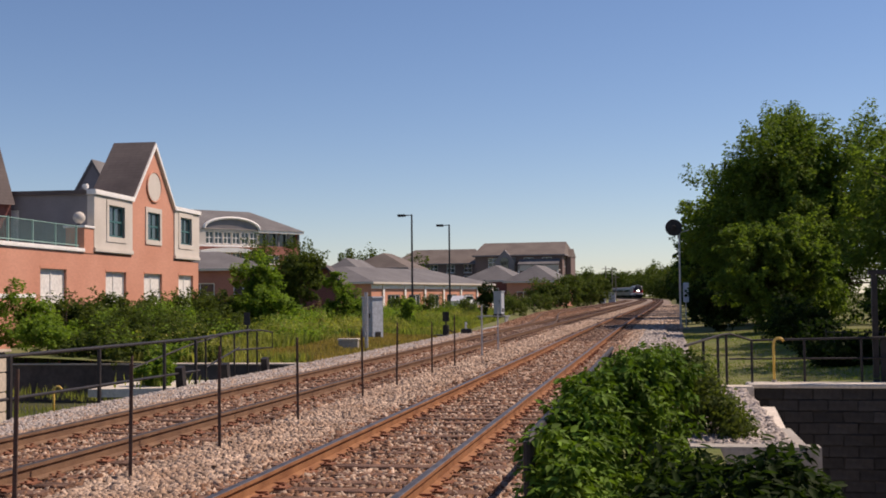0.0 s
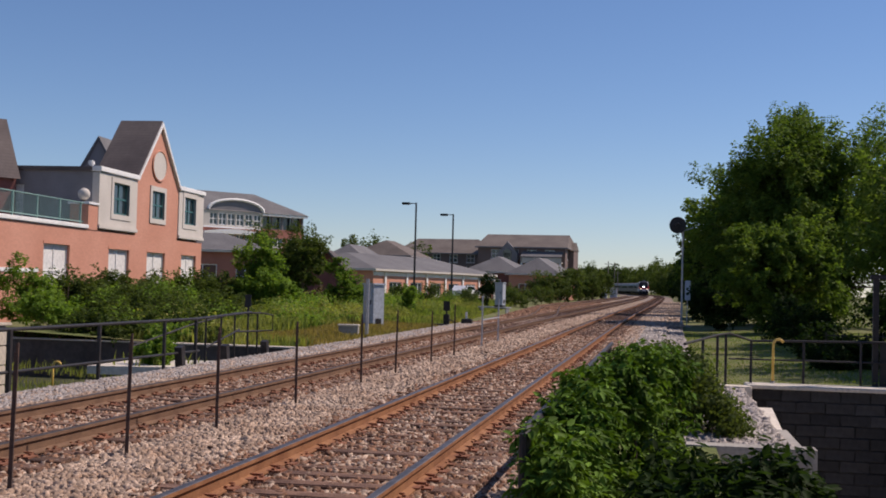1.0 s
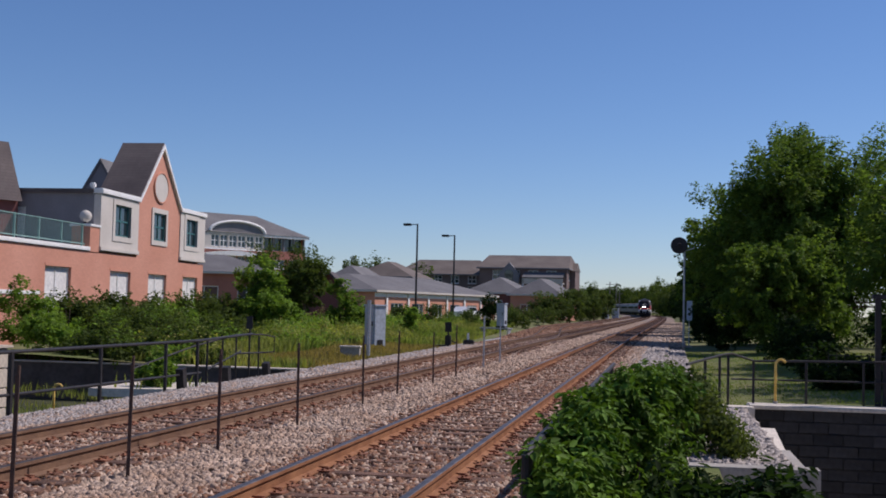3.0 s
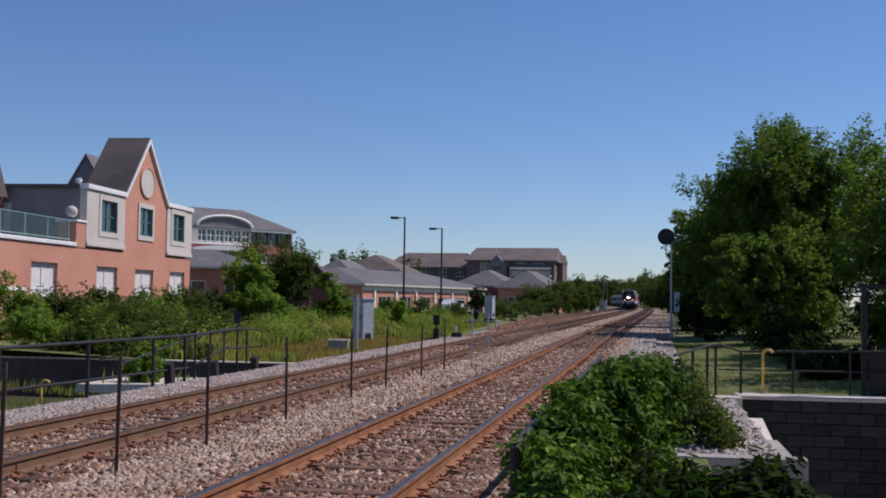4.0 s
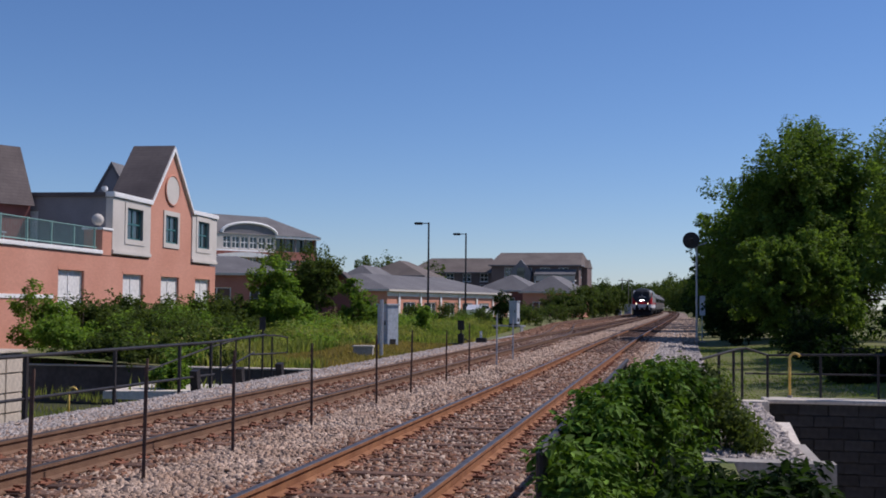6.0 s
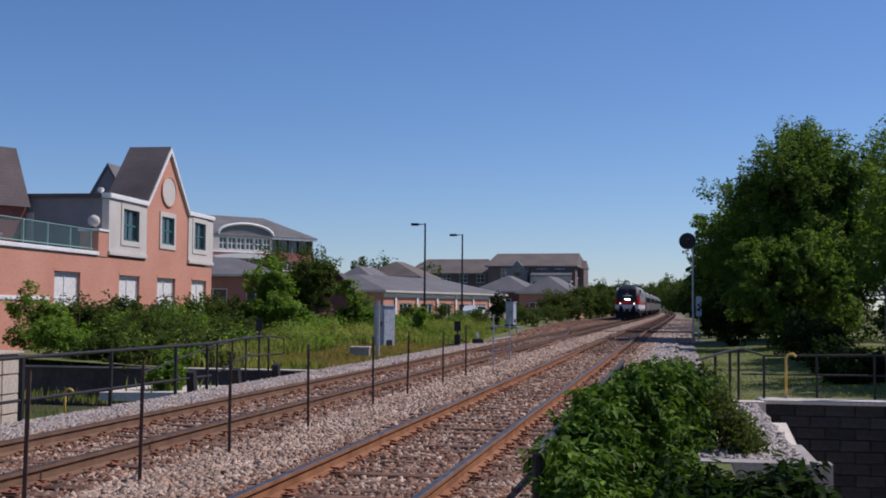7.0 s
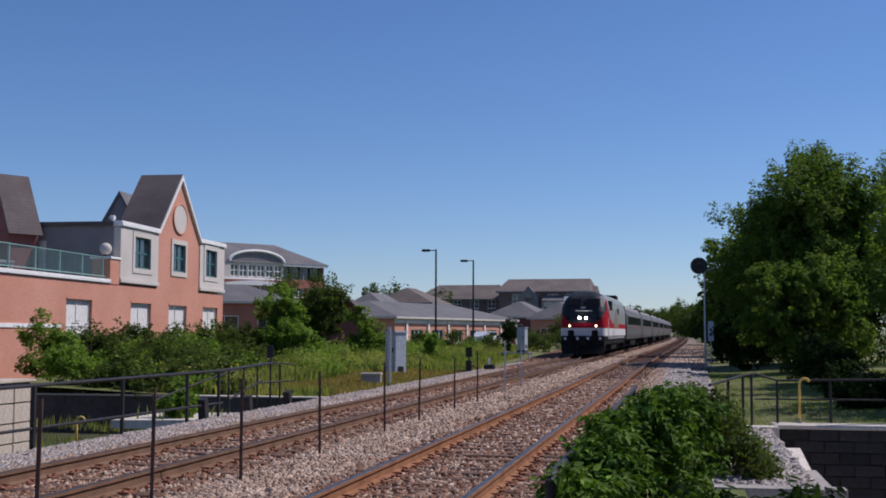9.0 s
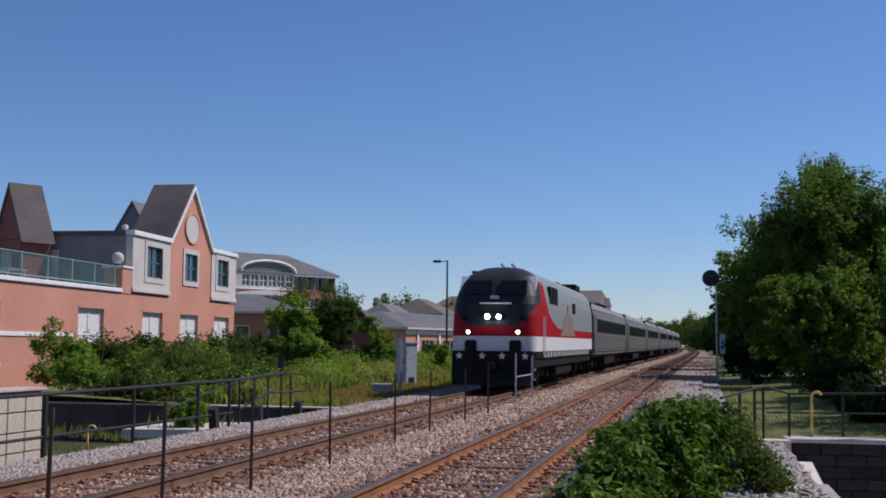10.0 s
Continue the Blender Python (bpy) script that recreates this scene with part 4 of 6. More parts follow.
def far_buildings():
    # long low brick building with garage bays, its bays facing the lines
    bays = [("e", 4 + 5.6 * i, 7.2 + 5.6 * i, -1.2, 2.0, 3, 2) for i in range(7)]
    g = hip_house("garage_building", pose(-30.4, 124.5, 0, 0, 0, -13), -13, 0, 0, 36, 3.4, 5.3, M_BRICK, M_ROOF_GREY, "long low brick building with grey hipped roof", bays[:6] + [("s", -9, -7, 0.6, 2, 2, 1)], band=1)
    for i in range(7):
        part("pilaster", boxes((0.06, 0.16, 2.6 + 5.6 * i, 3.0 + 5.6 * i, -1.5, 3.1)), M_TRIM, g)
    hip_house("brick_house", pose(-41, 122.5, 0, 0, 0, 20), -18, 0, 0, 12, 4.95, 7.0, M_BRICK_RED, M_ROOF_GREY, "brick building with a grey hipped roof behind trees", [("s", -4, -2, 1, 3.4, 2, 2), ("s", -9, -6, 1, 3.4, 2, 2)])
    hip_house("brick_house", pose(-38.5, 153, 0, 0, 0, 0), -6, 0, 0, 14, 4.8, 7.1, M_BRICK_RED, M_ROOF_GREY, "brick building with a pale grey roof", [("s", -8, -5, 1, 3, 2, 2)])
    hip_house("brick_house", pose(-14.8, 176, 0, 0, 0, -6), -7.5, 0, 0, 14, 3.9, 6.4, M_BRICK, M_ROOF_GREY, "low brick house with a hipped roof", [("s", -6, -4, 0.5, 2.4, 2, 2), ("e", 4, 6, 0.5, 2.4, 2, 2)])
    hip_house("brick_house", pose(-21.5, 184, 0, 0, 0, -6), -9, 0, 0, 12, 4.2, 6.7, M_BRICK_DARK, M_ROOF_GREY, "dark house with a peaked roof", [("s", -6, -3, 1, 3, 2, 2)])
    p = empty("dark_shelter", pose(-27.5, 96.2, 0, 0, 0, 10), "dark shaded gabled shelter among the trees", "shelter")
    part("gable", prisms([(-3.2, -1), (1.2, -1), (1.2, 3.1), (0, 4.2), (-3.2, 2.0)], "y", 0, 0.3), M_BRICK_DARK, p)
    part("wall", boxes((0.9, 1.2, 0.3, 5, -1, 3.0)), M_BRICK_DARK, p)
    part("roof", prisms([(0, 4.5), (-3.9, 1.7), (-3.9, 1.5), (0, 4.25)], "y", -0.5, 5), M_ROOF, p)
    part("roof", prisms([(0, 4.5), (1.5, 3.0), (1.5, 2.8), (0, 4.25)], "y", -0.5, 5), M_ROOF, p)
    # apartment house
    wins = [("s", -14 + 3.4 * i, -12.2 + 3.4 * i, z, z + 1.7, 2, 2) for i in range(4) for z in (1.0, 4.2, 7.2)] + [("e", 2.5 + 4 * i, 4.3 + 4 * i, z, z + 1.7, 2, 2) for i in range(3) for z in (1.0, 4.2, 7.2)]
    a = hip_house("apartment_house", pose(-17.2, 219, 0, 0, 0, -4), -16.5, 0, 0, 14, 9.4, 12.0, M_BRICK_BROWN, M_ROOF_BROWN, "three-storey apartment house with brown roof and porches", wins, inset=0.8, trim=M_STUCCO_GREY)
    part("end_bay", boxes((0.02, 1.0, 4, 10, -1.5, 9.0)), M_BRICK_BROWN, a)
    part("end_bay_roof", prisms([(3.6, 9.0), (10.4, 9.0), (7.0, 10.6)], "x", -1.0, 1.1), M_ROOF_BROWN, a)
    part("gable", prisms([(-12.6, 5.5), (-8.8, 5.5), (-8.8, 8.2), (-10.7, 10.4), (-12.6, 8.2)], "y", -0.9, -0.02), M_STUCCO_GREY, a)
    part("gable_window", disc(0.8, 0.1, Matrix.Translation((-10.7, -0.95, 8.2)) @ Matrix.Rotation(radians(90), 4, "X"), 16), M_GLASS, a)
    part("gable_window", boxes((-11.4, -10.0, -1.0, -0.9, 6.2, 8.2)), M_GLASS, a)
    part("porch_roof", prisms([(-2.2, 7.6), (0.02, 8.6), (0.02, 8.4), (-2.2, 7.4)], "x", -8.0, -0.4), M_ROOF_GREY, a)
    for x in (-7.8, -5.4, -3.0, -0.6):
        part("porch_column", boxes((x - 0.14, x + 0.14, -2.1, -1.85, -1, 7.5)), M_TRIM, a)
    for z in (3.6, 6.4):
        part("balcony", boxes((-8.0, -0.4, -2.1, -0.02, z, z + 0.2), (-8.0, -0.4, -2.1, -2.04, z + 0.2, z + 1.1)), M_STUCCO, a)
    hip_house("apartment_house", pose(-35, 226, 0, 0, 0, -4), -16, 1.5, 0, 14, 8.2, 11.2, M_BRICK_BROWN, M_ROOF_BROWN, "brown-roofed brick apartment house among trees", [("s", -12 + 3.4 * i, -10.4 + 3.4 * i, z, z + 1.6, 2, 2) for i in range(4) for z in (4.2, 6.4)], inset=3, trim=M_STUCCO_GREY)
    hip_house("apartment_house", pose(-30.5, 236, 0, 0, 0, -4), -6, 1, 0, 10, 8.8, 11.8, M_BRICK_BROWN, M_ROOF_BROWN, "dark brick link between two apartment houses", [("s", -4, -2.4, 6.0, 7.6, 2, 2)], trim=M_STUCCO_GREY)
    hip_house("apartment_house", pose(-40.5, 190, 0, 0, 0, -4), -10, 0, 0, 12, 6.6, 9.2, M_BRICK_RED, M_ROOF_BROWN, "brick apartment house with brown hipped roof", [("s", -8, -6, 3.6, 5.4, 2, 2), ("e", 3, 5, 3.6, 5.4, 2, 2)], inset=4, trim=M_STUCCO_GREY)
    # office house with the arched gable
    o = empty("office_building", pose(-91.5, 226, 0, 0, 0, 52) @ Matrix.Diagonal((1.2, 1.2, 1, 1)), "four-storey brick office house with arched white gable", "building")
    wh = [(1.9 + 1.75 * i, 3.5 + 1.75 * i, z, z + 2.5) for i in range(6) for z in (8.8, 13.1)]
    part("wall", pierced(-4, 12.4, -2, 12.6, 0, 0.4, [w for w in wh if w[2] < 12]), M_BRICK_RED, o)
    part("upper_wall", pierced(-0.8, 12.4, 12.6, 16.2, -0.02, 0.4, [w for w in wh if w[2] > 12]), M_STUCCO, o)
    for w in wh:
        window(o, *w, 2, 2, M_GLASS, M_TRIM, sill=False, y=0.2, bar=0.14)
    part("side_wall", pierced(12.4, 21.5, -2, 12.8, 0.3, 0.7, [(14, 17, 9, 11), (18, 20.6, 9, 11)]), M_BRICK_RED, o)
    for w in ((14, 17, 9, 11), (18, 20.6, 9, 11)):
        window(o, *w, 3, 1, M_GLASS, M_TRIM, y=0.45, bar=0.14)
    part("loggia", boxes((12.4, 21.5, 1.2, 1.4, 12.8, 15.6)), M_GLASS, o)
    for i in range(5):
        part("column", boxes((12.5 + 2.15 * i, 12.8 + 2.15 * i, 0.4, 0.7, 12.8, 15.6)), M_STUCCO_GREY, o)
    part("wall", boxes((21.1, 21.5, 0.7, 16, -2, 15.6)), M_BRICK_RED, o)
    part("wall", boxes((-4, -3.6, 0.4, 16, -2, 15.6)), M_BRICK_RED, o)
    arc = [(1.6 + 5.5 * (1 - math.cos(a)), 16.2 + 2.3 * math.sin(a)) for a in np.linspace(0, math.pi, 15)]
    part("arch_infill", prisms(arc, "y", 0.1, 0.5), M_STUCCO_GREY, o)
    part("arch_trim", tube(bmesh.new(), [(p[0], 0.0, p[1]) for p in arc], 0.3, 6), M_TRIM, o)
    part("canopy", prisms([(0.2 + 12 * i / 10, 11.6 + 0.7 * math.sin(math.pi * i / 10)) for i in range(11)] + [(12.2, 11.3), (0.2, 11.3)], "y", -1.4, -0.02), M_TRIM, o)
    part("cornice", boxes((12.4, 22, -0.1, 0.8, 15.6, 16.1), (-1.5, 12.4, -0.3, 0.4, 12.5, 12.8)), M_TRIM, o)
    bm = bmesh.new()
    vs = [bm.verts.new(p) for p in ((-4.5, -0.2, 16.1), (22.2, -0.2, 16.1), (22.2, 17, 16.1), (-4.5, 17, 16.1), (-3, 7, 20.6), (15.0, 7, 20.6))]
    for f in ((0, 1, 5, 4), (1, 2, 5), (2, 3, 4, 5), (3, 0, 4), (0, 1, 2, 3)):
        bm.faces.new([vs[i] for i in f])
    part("roof", bm, M_ROOF_GREY, o)


far_buildings()


def parked_car(m, paint, label):
    c = empty("car", m, label, "car")
    side = [(-2.2, 0.35), (2.2, 0.35), (2.25, 0.7), (1.9, 0.88), (1.1, 0.95), (0.5, 1.42), (-1.2, 1.45), (-1.9, 0.98), (-2.25, 0.9)]
    part("body", prisms(side, "y", -0.85, 0.85), paint, c)
    part("side_window", prisms([(0.9, 0.98), (0.45, 1.35), (-1.1, 1.38), (-1.6, 1.0)], "y", -0.87, 0.87), M_GLASS, c)
    for x in (-1.35, 1.35):
        for y in (-0.8, 0.8):
            w = part("wheel", disc(0.33, 0.22, Matrix.Translation((x, y, 0.33)) @ Matrix.Rotation(radians(90), 4, "X"), 18), M_BLACK, c)
            part("rim", disc(0.2, 0.24, Matrix.Translation((x, y, 0.33)) @ Matrix.Rotation(radians(90), 4, "X"), 12), M_GALV, w)


parked_car(pose(-30.5, 92, -0.1, 0, 0, 30), surf("dark blue car paint", (0.03, 0.04, 0.06), (0.04, 0.05, 0.07), 1, 0.25, 0, spec=0.7), "dark blue parked car half hidden by weeds")
parked_car(pose(-21.5, 132, 0.35, 0, 0, 75), surf("white car paint", (0.75, 0.75, 0.75), (0.8, 0.8, 0.8), 1, 0.3, 0, spec=0.7), "white parked car in the lot by the brick building")


# ---- plants ----
def leaf_mesh(name, p, t, nrm, sizes, shape, material, parent=None, label=""):
    """One mesh of leaves: at p, pointing along t, facing nrm."""
    nrm = nrm / (np.linalg.norm(nrm, axis=1)[:, None] + 1e-9)
    t = t - (t * nrm).sum(1)[:, None] * nrm
    t = t / (np.linalg.norm(t, axis=1)[:, None] + 1e-9)
    b = np.cross(nrm, t)
    s = sizes[:, None]
    if shape == 4:
        v = np.stack([p, p + s * (0.5 * t + 0.32 * b + 0.08 * nrm), p + s * t, p + s * (0.5 * t - 0.32 * b + 0.08 * nrm)], 1)
        f = np.array([(0, 1, 2, 3)])
    else:
        v = np.stack([p, p + s * (0.28 * t + 0.24 * b + 0.07 * nrm), p + s * (0.62 * t + 0.2 * b + 0.05 * nrm), p + s * (t - 0.1 * nrm), p + s * (0.62 * t - 0.2 * b + 0.05 * nrm), p + s * (0.28 * t - 0.24 * b + 0.07 * nrm)], 1)
        f = np.array([(0, 1, 2, 3), (0, 3, 4, 5)])
    k = v.shape[1]
    faces = (f[None] + k * np.arange(len(p))[:, None, None]).reshape(-1, 4)
    return raw(name, v.reshape(-1, 3), faces, material, parent, label)


def sprays(name, twigs, per, size, material, parent=None, seed=0, width=0.3, droop=0.25, shape=4):
    """Leaves along twigs (start, direction, length): wide at the foot, pointed at the tip."""
    rng = np.random.default_rng(seed)
    start = np.repeat(np.array([k[0] for k in twigs], float), per, 0)
    d = np.repeat(np.array([k[1] for k in twigs], float), per, 0)
    ln = np.repeat(np.array([k[2] for k in twigs], float), per)
    n = len(ln)
    u = rng.uniform(0.02, 1, n)
    side = rng.normal(size=(n, 3))
    side -= (side * d).sum(1)[:, None] * d
    side /= np.linalg.norm(side, axis=1)[:, None] + 1e-9
    off = width * ln * (1.05 - 0.8 * u) * np.sqrt(rng.uniform(0, 1, n))
    p = start + d * (ln * u)[:, None] + side * off[:, None]
    p[:, 2] -= droop * 0.4 * ln * u * u
    t = d * 0.7 + side * 0.9 + rng.normal(size=(n, 3)) * 0.35 - np.array([0, 0, droop])
    nrm = np.array([0, 0, 0.8]) + d * 0.3 + side * 0.35 + rng.normal(size=(n, 3)) * 0.5
    return leaf_mesh(name, p, t, nrm, size * rng.uniform(0.6, 1.35, n), shape, material, parent)


def leaf_cloud(name, clumps, n, size, material, parent=None, label="", seed=0, droop=0.25, shape=4, hollow=0.5):
    """Many separate leaves set round clumps (centre, radii), facing outwards and up."""
    rng = np.random.default_rng(seed)
    c = np.array([k[0] for k in clumps], float)
    r = np.array([k[1] for k in clumps], float)
    w = (r.prod(1)) ** 0.667
    pick = rng.choice(len(c), n, p=w / w.sum())
    d = rng.normal(size=(n, 3))
    d /= np.linalg.norm(d, axis=1)[:, None]
    rad = hollow + (1.08 - hollow) * rng.uniform(0, 1, n) ** 0.7
    p = c[pick] + d * r[pick] * rad[:, None]
    nrm = d * 1.1 + rng.normal(size=(n, 3)) * 0.42 + np.array([0, 0, 0.3])
    nrm /= np.linalg.norm(nrm, axis=1)[:, None]
    t = rng.normal(size=(n, 3)) + d * 0.6 - np.array([0, 0, droop])
    return leaf_mesh(name, p, t, nrm, size * rng.uniform(0.6, 1.35, n), shape, material, parent, label)


def crown_clumps(rng, centre, radii, n, size):
    """Clumps of unequal size spread through an uneven egg-shaped crown."""
    out = []
    for _ in range(n):
        d = Vector((rng.gauss(0, 1), rng.gauss(0, 1), rng.gauss(0, 1))).normalized()
        k = rng.uniform(0.45, 1.0)
        s = size * rng.uniform(0.6, 1.25)
        out.append(((centre[0] + d.x * radii[0] * k, centre[1] + d.y * radii[1] * k, centre[2] + d.z * radii[2] * k), (s, s, s * 0.75)))
    return out


def tree(x, y, z, height, spread, material, label, n=9000, leaf=0.2, low=0.15, clumps=40, seed=0, category="tree", trunk=None, cs=None):
    rng = random.Random(seed)
    name = "tree" if category == "tree" else category.replace(" ", "_")
    t = empty(name, pose(x, y, z), label, category)
    mid = height * (1 + low) / 2
    radii = (spread, spread, height * (1 - low) / 2)
    cl = crown_clumps(rng, (0, 0, mid), (radii[0] * 0.85, radii[1] * 0.85, radii[2] * 0.88), clumps, cs or spread * 0.34)
    tr = trunk or 0.022 * height + 0.02
    bm = bmesh.new()
    top = (rng.uniform(-0.1, 0.1) * spread, rng.uniform(-0.1, 0.1) * spread, height * 0.75)
    tube(bm, [(0, 0, -0.3), (top[0] * 0.2, top[1] * 0.3, height * 0.25), top], tr, 9, tr * 0.3)
    part("trunk", bm, M_BARK, t)
    bm = bmesh.new()
    for c, _ in cl[:: max(1, clumps // 16)]:
        s = Vector((0, 0, min(c[2] * 0.6, height * 0.5)))
        m_ = s.lerp(Vector(c), 0.5) + Vector((rng.uniform(-0.2, 0.2), rng.uniform(-0.2, 0.2), 0.1 * height * rng.random()))
        tube(bm, [s, m_, c], tr * 0.4, 6, tr * 0.1)
    tagged(part("branchwork", bm, M_BARK, t), kind="stuff")
    tw = []
    for c, r in cl:
        out = (Vector(c) - Vector((0, 0, mid * 0.7))).normalized()
        for _ in range(6):
            w = Vector((rng.gauss(0, 1), rng.gauss(0, 1), rng.gauss(0, 1))).normalized()
            tw.append((Vector(c) + w * r[0] * 0.55 - out * r[0] * 0.3, (out * 0.7 + w * 0.7 + Vector((0, 0, 0.35))).normalized(), r[0] * rng.uniform(0.7, 1.4)))
    tagged(sprays("crown", tw, max(4, n // len(tw)), leaf, material, t, seed, 0.42, 0.15), kind="stuff")
    return t


def maple(x, y, z, centre, radii, boughs, fan, per, leaf, seed, label, trunk=0.42):
    """A full maple: a trunk, boughs to an uneven crown, and pointed leafy sprays on each bough."""
    rng = random.Random(seed)
    t = empty("tree", pose(x, y, z), label, "tree")
    c = Vector(centre)
    part("trunk", tube(bmesh.new(), [(0, 0, -0.4), (0.15, 0.1, c.z * 0.6), (c.x * 0.5, 0, c.z * 1.5)], trunk, 10, trunk * 0.3), M_BARK, t)
    wood, outer, inner = bmesh.new(), [], []
    for i in range(boughs):
        d = Vector((rng.gauss(0, 1), rng.gauss(-0.25, 1), rng.gauss(0.1, 1))).normalized()
        k = (0.84 + 0.42 * noise.noise(d * 1.9 + Vector((seed, 0, 0)))) * (rng.uniform(0.86, 1.04) if i % 3 else rng.uniform(0.5, 0.85))
        tip = c + Vector((d.x * radii[0], d.y * radii[1], d.z * radii[2])) * k
        root = Vector((0.1 * tip.x, 0.1 * tip.y, max(1.0, min(tip.z * 0.6, c.z))))
        tube(wood, [root, root.lerp(tip, 0.55) + Vector((0, 0, 0.08 * radii[2])), tip], trunk * 0.24, 5, trunk * 0.05)
        reach = radii[0] * 0.17 * rng.uniform(0.8, 1.3)
        for _ in range(fan):
            w = Vector((rng.gauss(0, 1), rng.gauss(0, 1), rng.gauss(0, 1))).normalized()
            q = (d * 0.75 + w * 0.65 + Vector((0, 0, 0.45))).normalized()
            outer.append((tip + w * reach * 0.55, q, reach * rng.uniform(0.8, 1.7)))
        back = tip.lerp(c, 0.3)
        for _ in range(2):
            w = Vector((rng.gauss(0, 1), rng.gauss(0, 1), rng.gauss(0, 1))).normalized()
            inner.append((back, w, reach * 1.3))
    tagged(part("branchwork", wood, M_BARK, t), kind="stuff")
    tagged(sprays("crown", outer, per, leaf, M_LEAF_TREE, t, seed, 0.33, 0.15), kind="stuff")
    # Darker leaves inside put the crown's inner shade into colour.
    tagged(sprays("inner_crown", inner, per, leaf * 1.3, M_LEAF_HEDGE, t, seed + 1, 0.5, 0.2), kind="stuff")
    return t


maple(7.9, 70, -0.2, (0.2, 0, 5.7), (6.0, 5.6, 5.7), 190, 7, 80, 0.19, 21, "large full green maple with low-hanging crown on the lawn")
maple(5.4, 57, -0.2, (0, 0, 2.7), (2.7, 2.6, 2.7), 70, 7, 60, 0.17, 41, "low spreading young maple beside the lawn", 0.16)
maple(10.9, 44, -0.2, (0, 0, 4.4), (4.6, 4.4, 4.6), 110, 7, 60, 0.17, 31, "broad green maple beyond the lawn", 0.3)
# Stands out of view, added so that its shadow reaches the lawn.
maple(11.4, 33.5, -0.2, (0, 0, 5.2), (4.4, 4.2, 3.6), 80, 7, 50, 0.18, 38, "unseen maple added to shade the lawn by the stair well", 0.3)
maple(5.4, 90, 0, (0, 0, 5.4), (4.4, 4.4, 6.0), 90, 6, 60, 0.24, 32, "tall leafy tree beside the line", 0.35)
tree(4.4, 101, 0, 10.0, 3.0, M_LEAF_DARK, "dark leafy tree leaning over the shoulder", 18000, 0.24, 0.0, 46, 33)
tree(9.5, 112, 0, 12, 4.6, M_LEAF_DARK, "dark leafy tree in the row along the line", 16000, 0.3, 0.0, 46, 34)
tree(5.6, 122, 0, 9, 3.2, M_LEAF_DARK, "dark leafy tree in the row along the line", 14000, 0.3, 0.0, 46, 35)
# Added shrubs: their dark leaves stand in for shade beneath the maple.
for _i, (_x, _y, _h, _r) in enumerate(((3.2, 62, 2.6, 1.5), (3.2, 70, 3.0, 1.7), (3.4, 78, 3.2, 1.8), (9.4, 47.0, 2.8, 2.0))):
    tree(_x, _y, -0.3, _h, _r, M_LEAF_DARK, "dark low shrub added as shade under the maple", 7000, 0.16, 0.0, 26, 130 + _i, "shrub", 0.05)
# More added shrubs, dark leaves in place of the shadow on the lawn.
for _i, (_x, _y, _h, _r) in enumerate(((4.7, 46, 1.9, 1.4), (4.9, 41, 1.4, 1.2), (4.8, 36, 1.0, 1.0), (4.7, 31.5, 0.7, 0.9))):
    tree(_x, _y, -0.3, _h, _r, M_LEAF_DARK, "low dark shrub added as shade along the lawn edge", 4500, 0.12, 0.0, 22, 170 + _i, "shrub", 0.04)
tree(22, 62, 0, 11, 5.5, M_LEAF_DARK, "tall leafy tree behind the lawn", 14000, 0.3, 0.1, 40, 36)

# planting in front of the brick building
HEDGE = ((-22.2, 43.2, 2.3, 1.3), (-22.2, 39.0, 2.9, 1.15), (-22.2, 41.8, 2.5, 1.4), (-22.8, 44.6, 2.4, 1.5), (-22.4, 46.4, 2.7, 1.5), (-22.8, 49.2, 2.3, 1.5), (-22.7, 51.4, 2.7, 1.5), (-22.5, 53.9, 2.85, 1.6), (-22.5, 56.8, 2.65, 1.6), (-22.3, 59.4, 2.75, 1.5))
for _i, (_x, _y, _h, _r) in enumerate(HEDGE):
    tree(_x, _y, -0.55, _h - (0 if _i == 1 else 0.12), _r, M_LEAF_LIGHT if _i == 1 else M_LEAF_HEDGE, "rounded dark green shrub in front of the brick wall" if _i != 1 else "lighter leafy shrub by the brick wall", 7500, 0.13, 0.0, 34, 50 + _i, "shrub", 0.05)
for _i, (_x, _y, _h, _r) in enumerate(((-18.6, 34.0, 1.5, 1.1), (-16.9, 33.6, 1.0, 1.1), (-15.6, 33.1, 0.7, 0.9), (-14.2, 33.2, 0.6, 0.8), (-13.0, 33.3, 0.5, 0.7), (-18.0, 37.4, 1.5, 1.4), (-20.2, 40.4, 1.5, 1.2), (-18.6, 42.0, 1.7, 1.5), (-16.4, 38.5, 1.2, 1.2), (-19.6, 45.5, 1.9, 1.6), (-17.4, 45.5, 1.5, 1.5), (-15.2, 35.0, 0.9, 1.0), (-11.7, 26.4, 0.55, 0.5))):
    tree(_x, _y, -0.4, _h, _r, M_LEAF_HEDGE if _i % 3 else M_LEAF_LIGHT, "low leafy shrub above the court wall", 4200, 0.11, 0.0, 22, 150 + _i, "shrub", 0.03)
tree(-20.5, 58.6, -0.1, 4.2, 1.35, M_LEAF_LIGHT, "young light green tree with a pointed top", 9000, 0.16, 0.02, 34, 70, trunk=0.06)
tree(-19.6, 58.0, -0.1, 3.0, 1.5, M_LEAF_LIGHT, "bright green shrub among the weeds", 8000, 0.15, 0.0, 30, 71, "shrub", 0.05)
tree(-25.0, 81.3, 0, 5.4, 1.9, M_LEAF_HEDGE, "rounded olive green tree by the low building", 10000, 0.2, 0.2, 36, 72)
tree(-26.9, 84, 0, 4.0, 1.7, M_LEAF_DARK, "dark leafy tree by the low building", 8000, 0.2, 0.05, 30, 73)
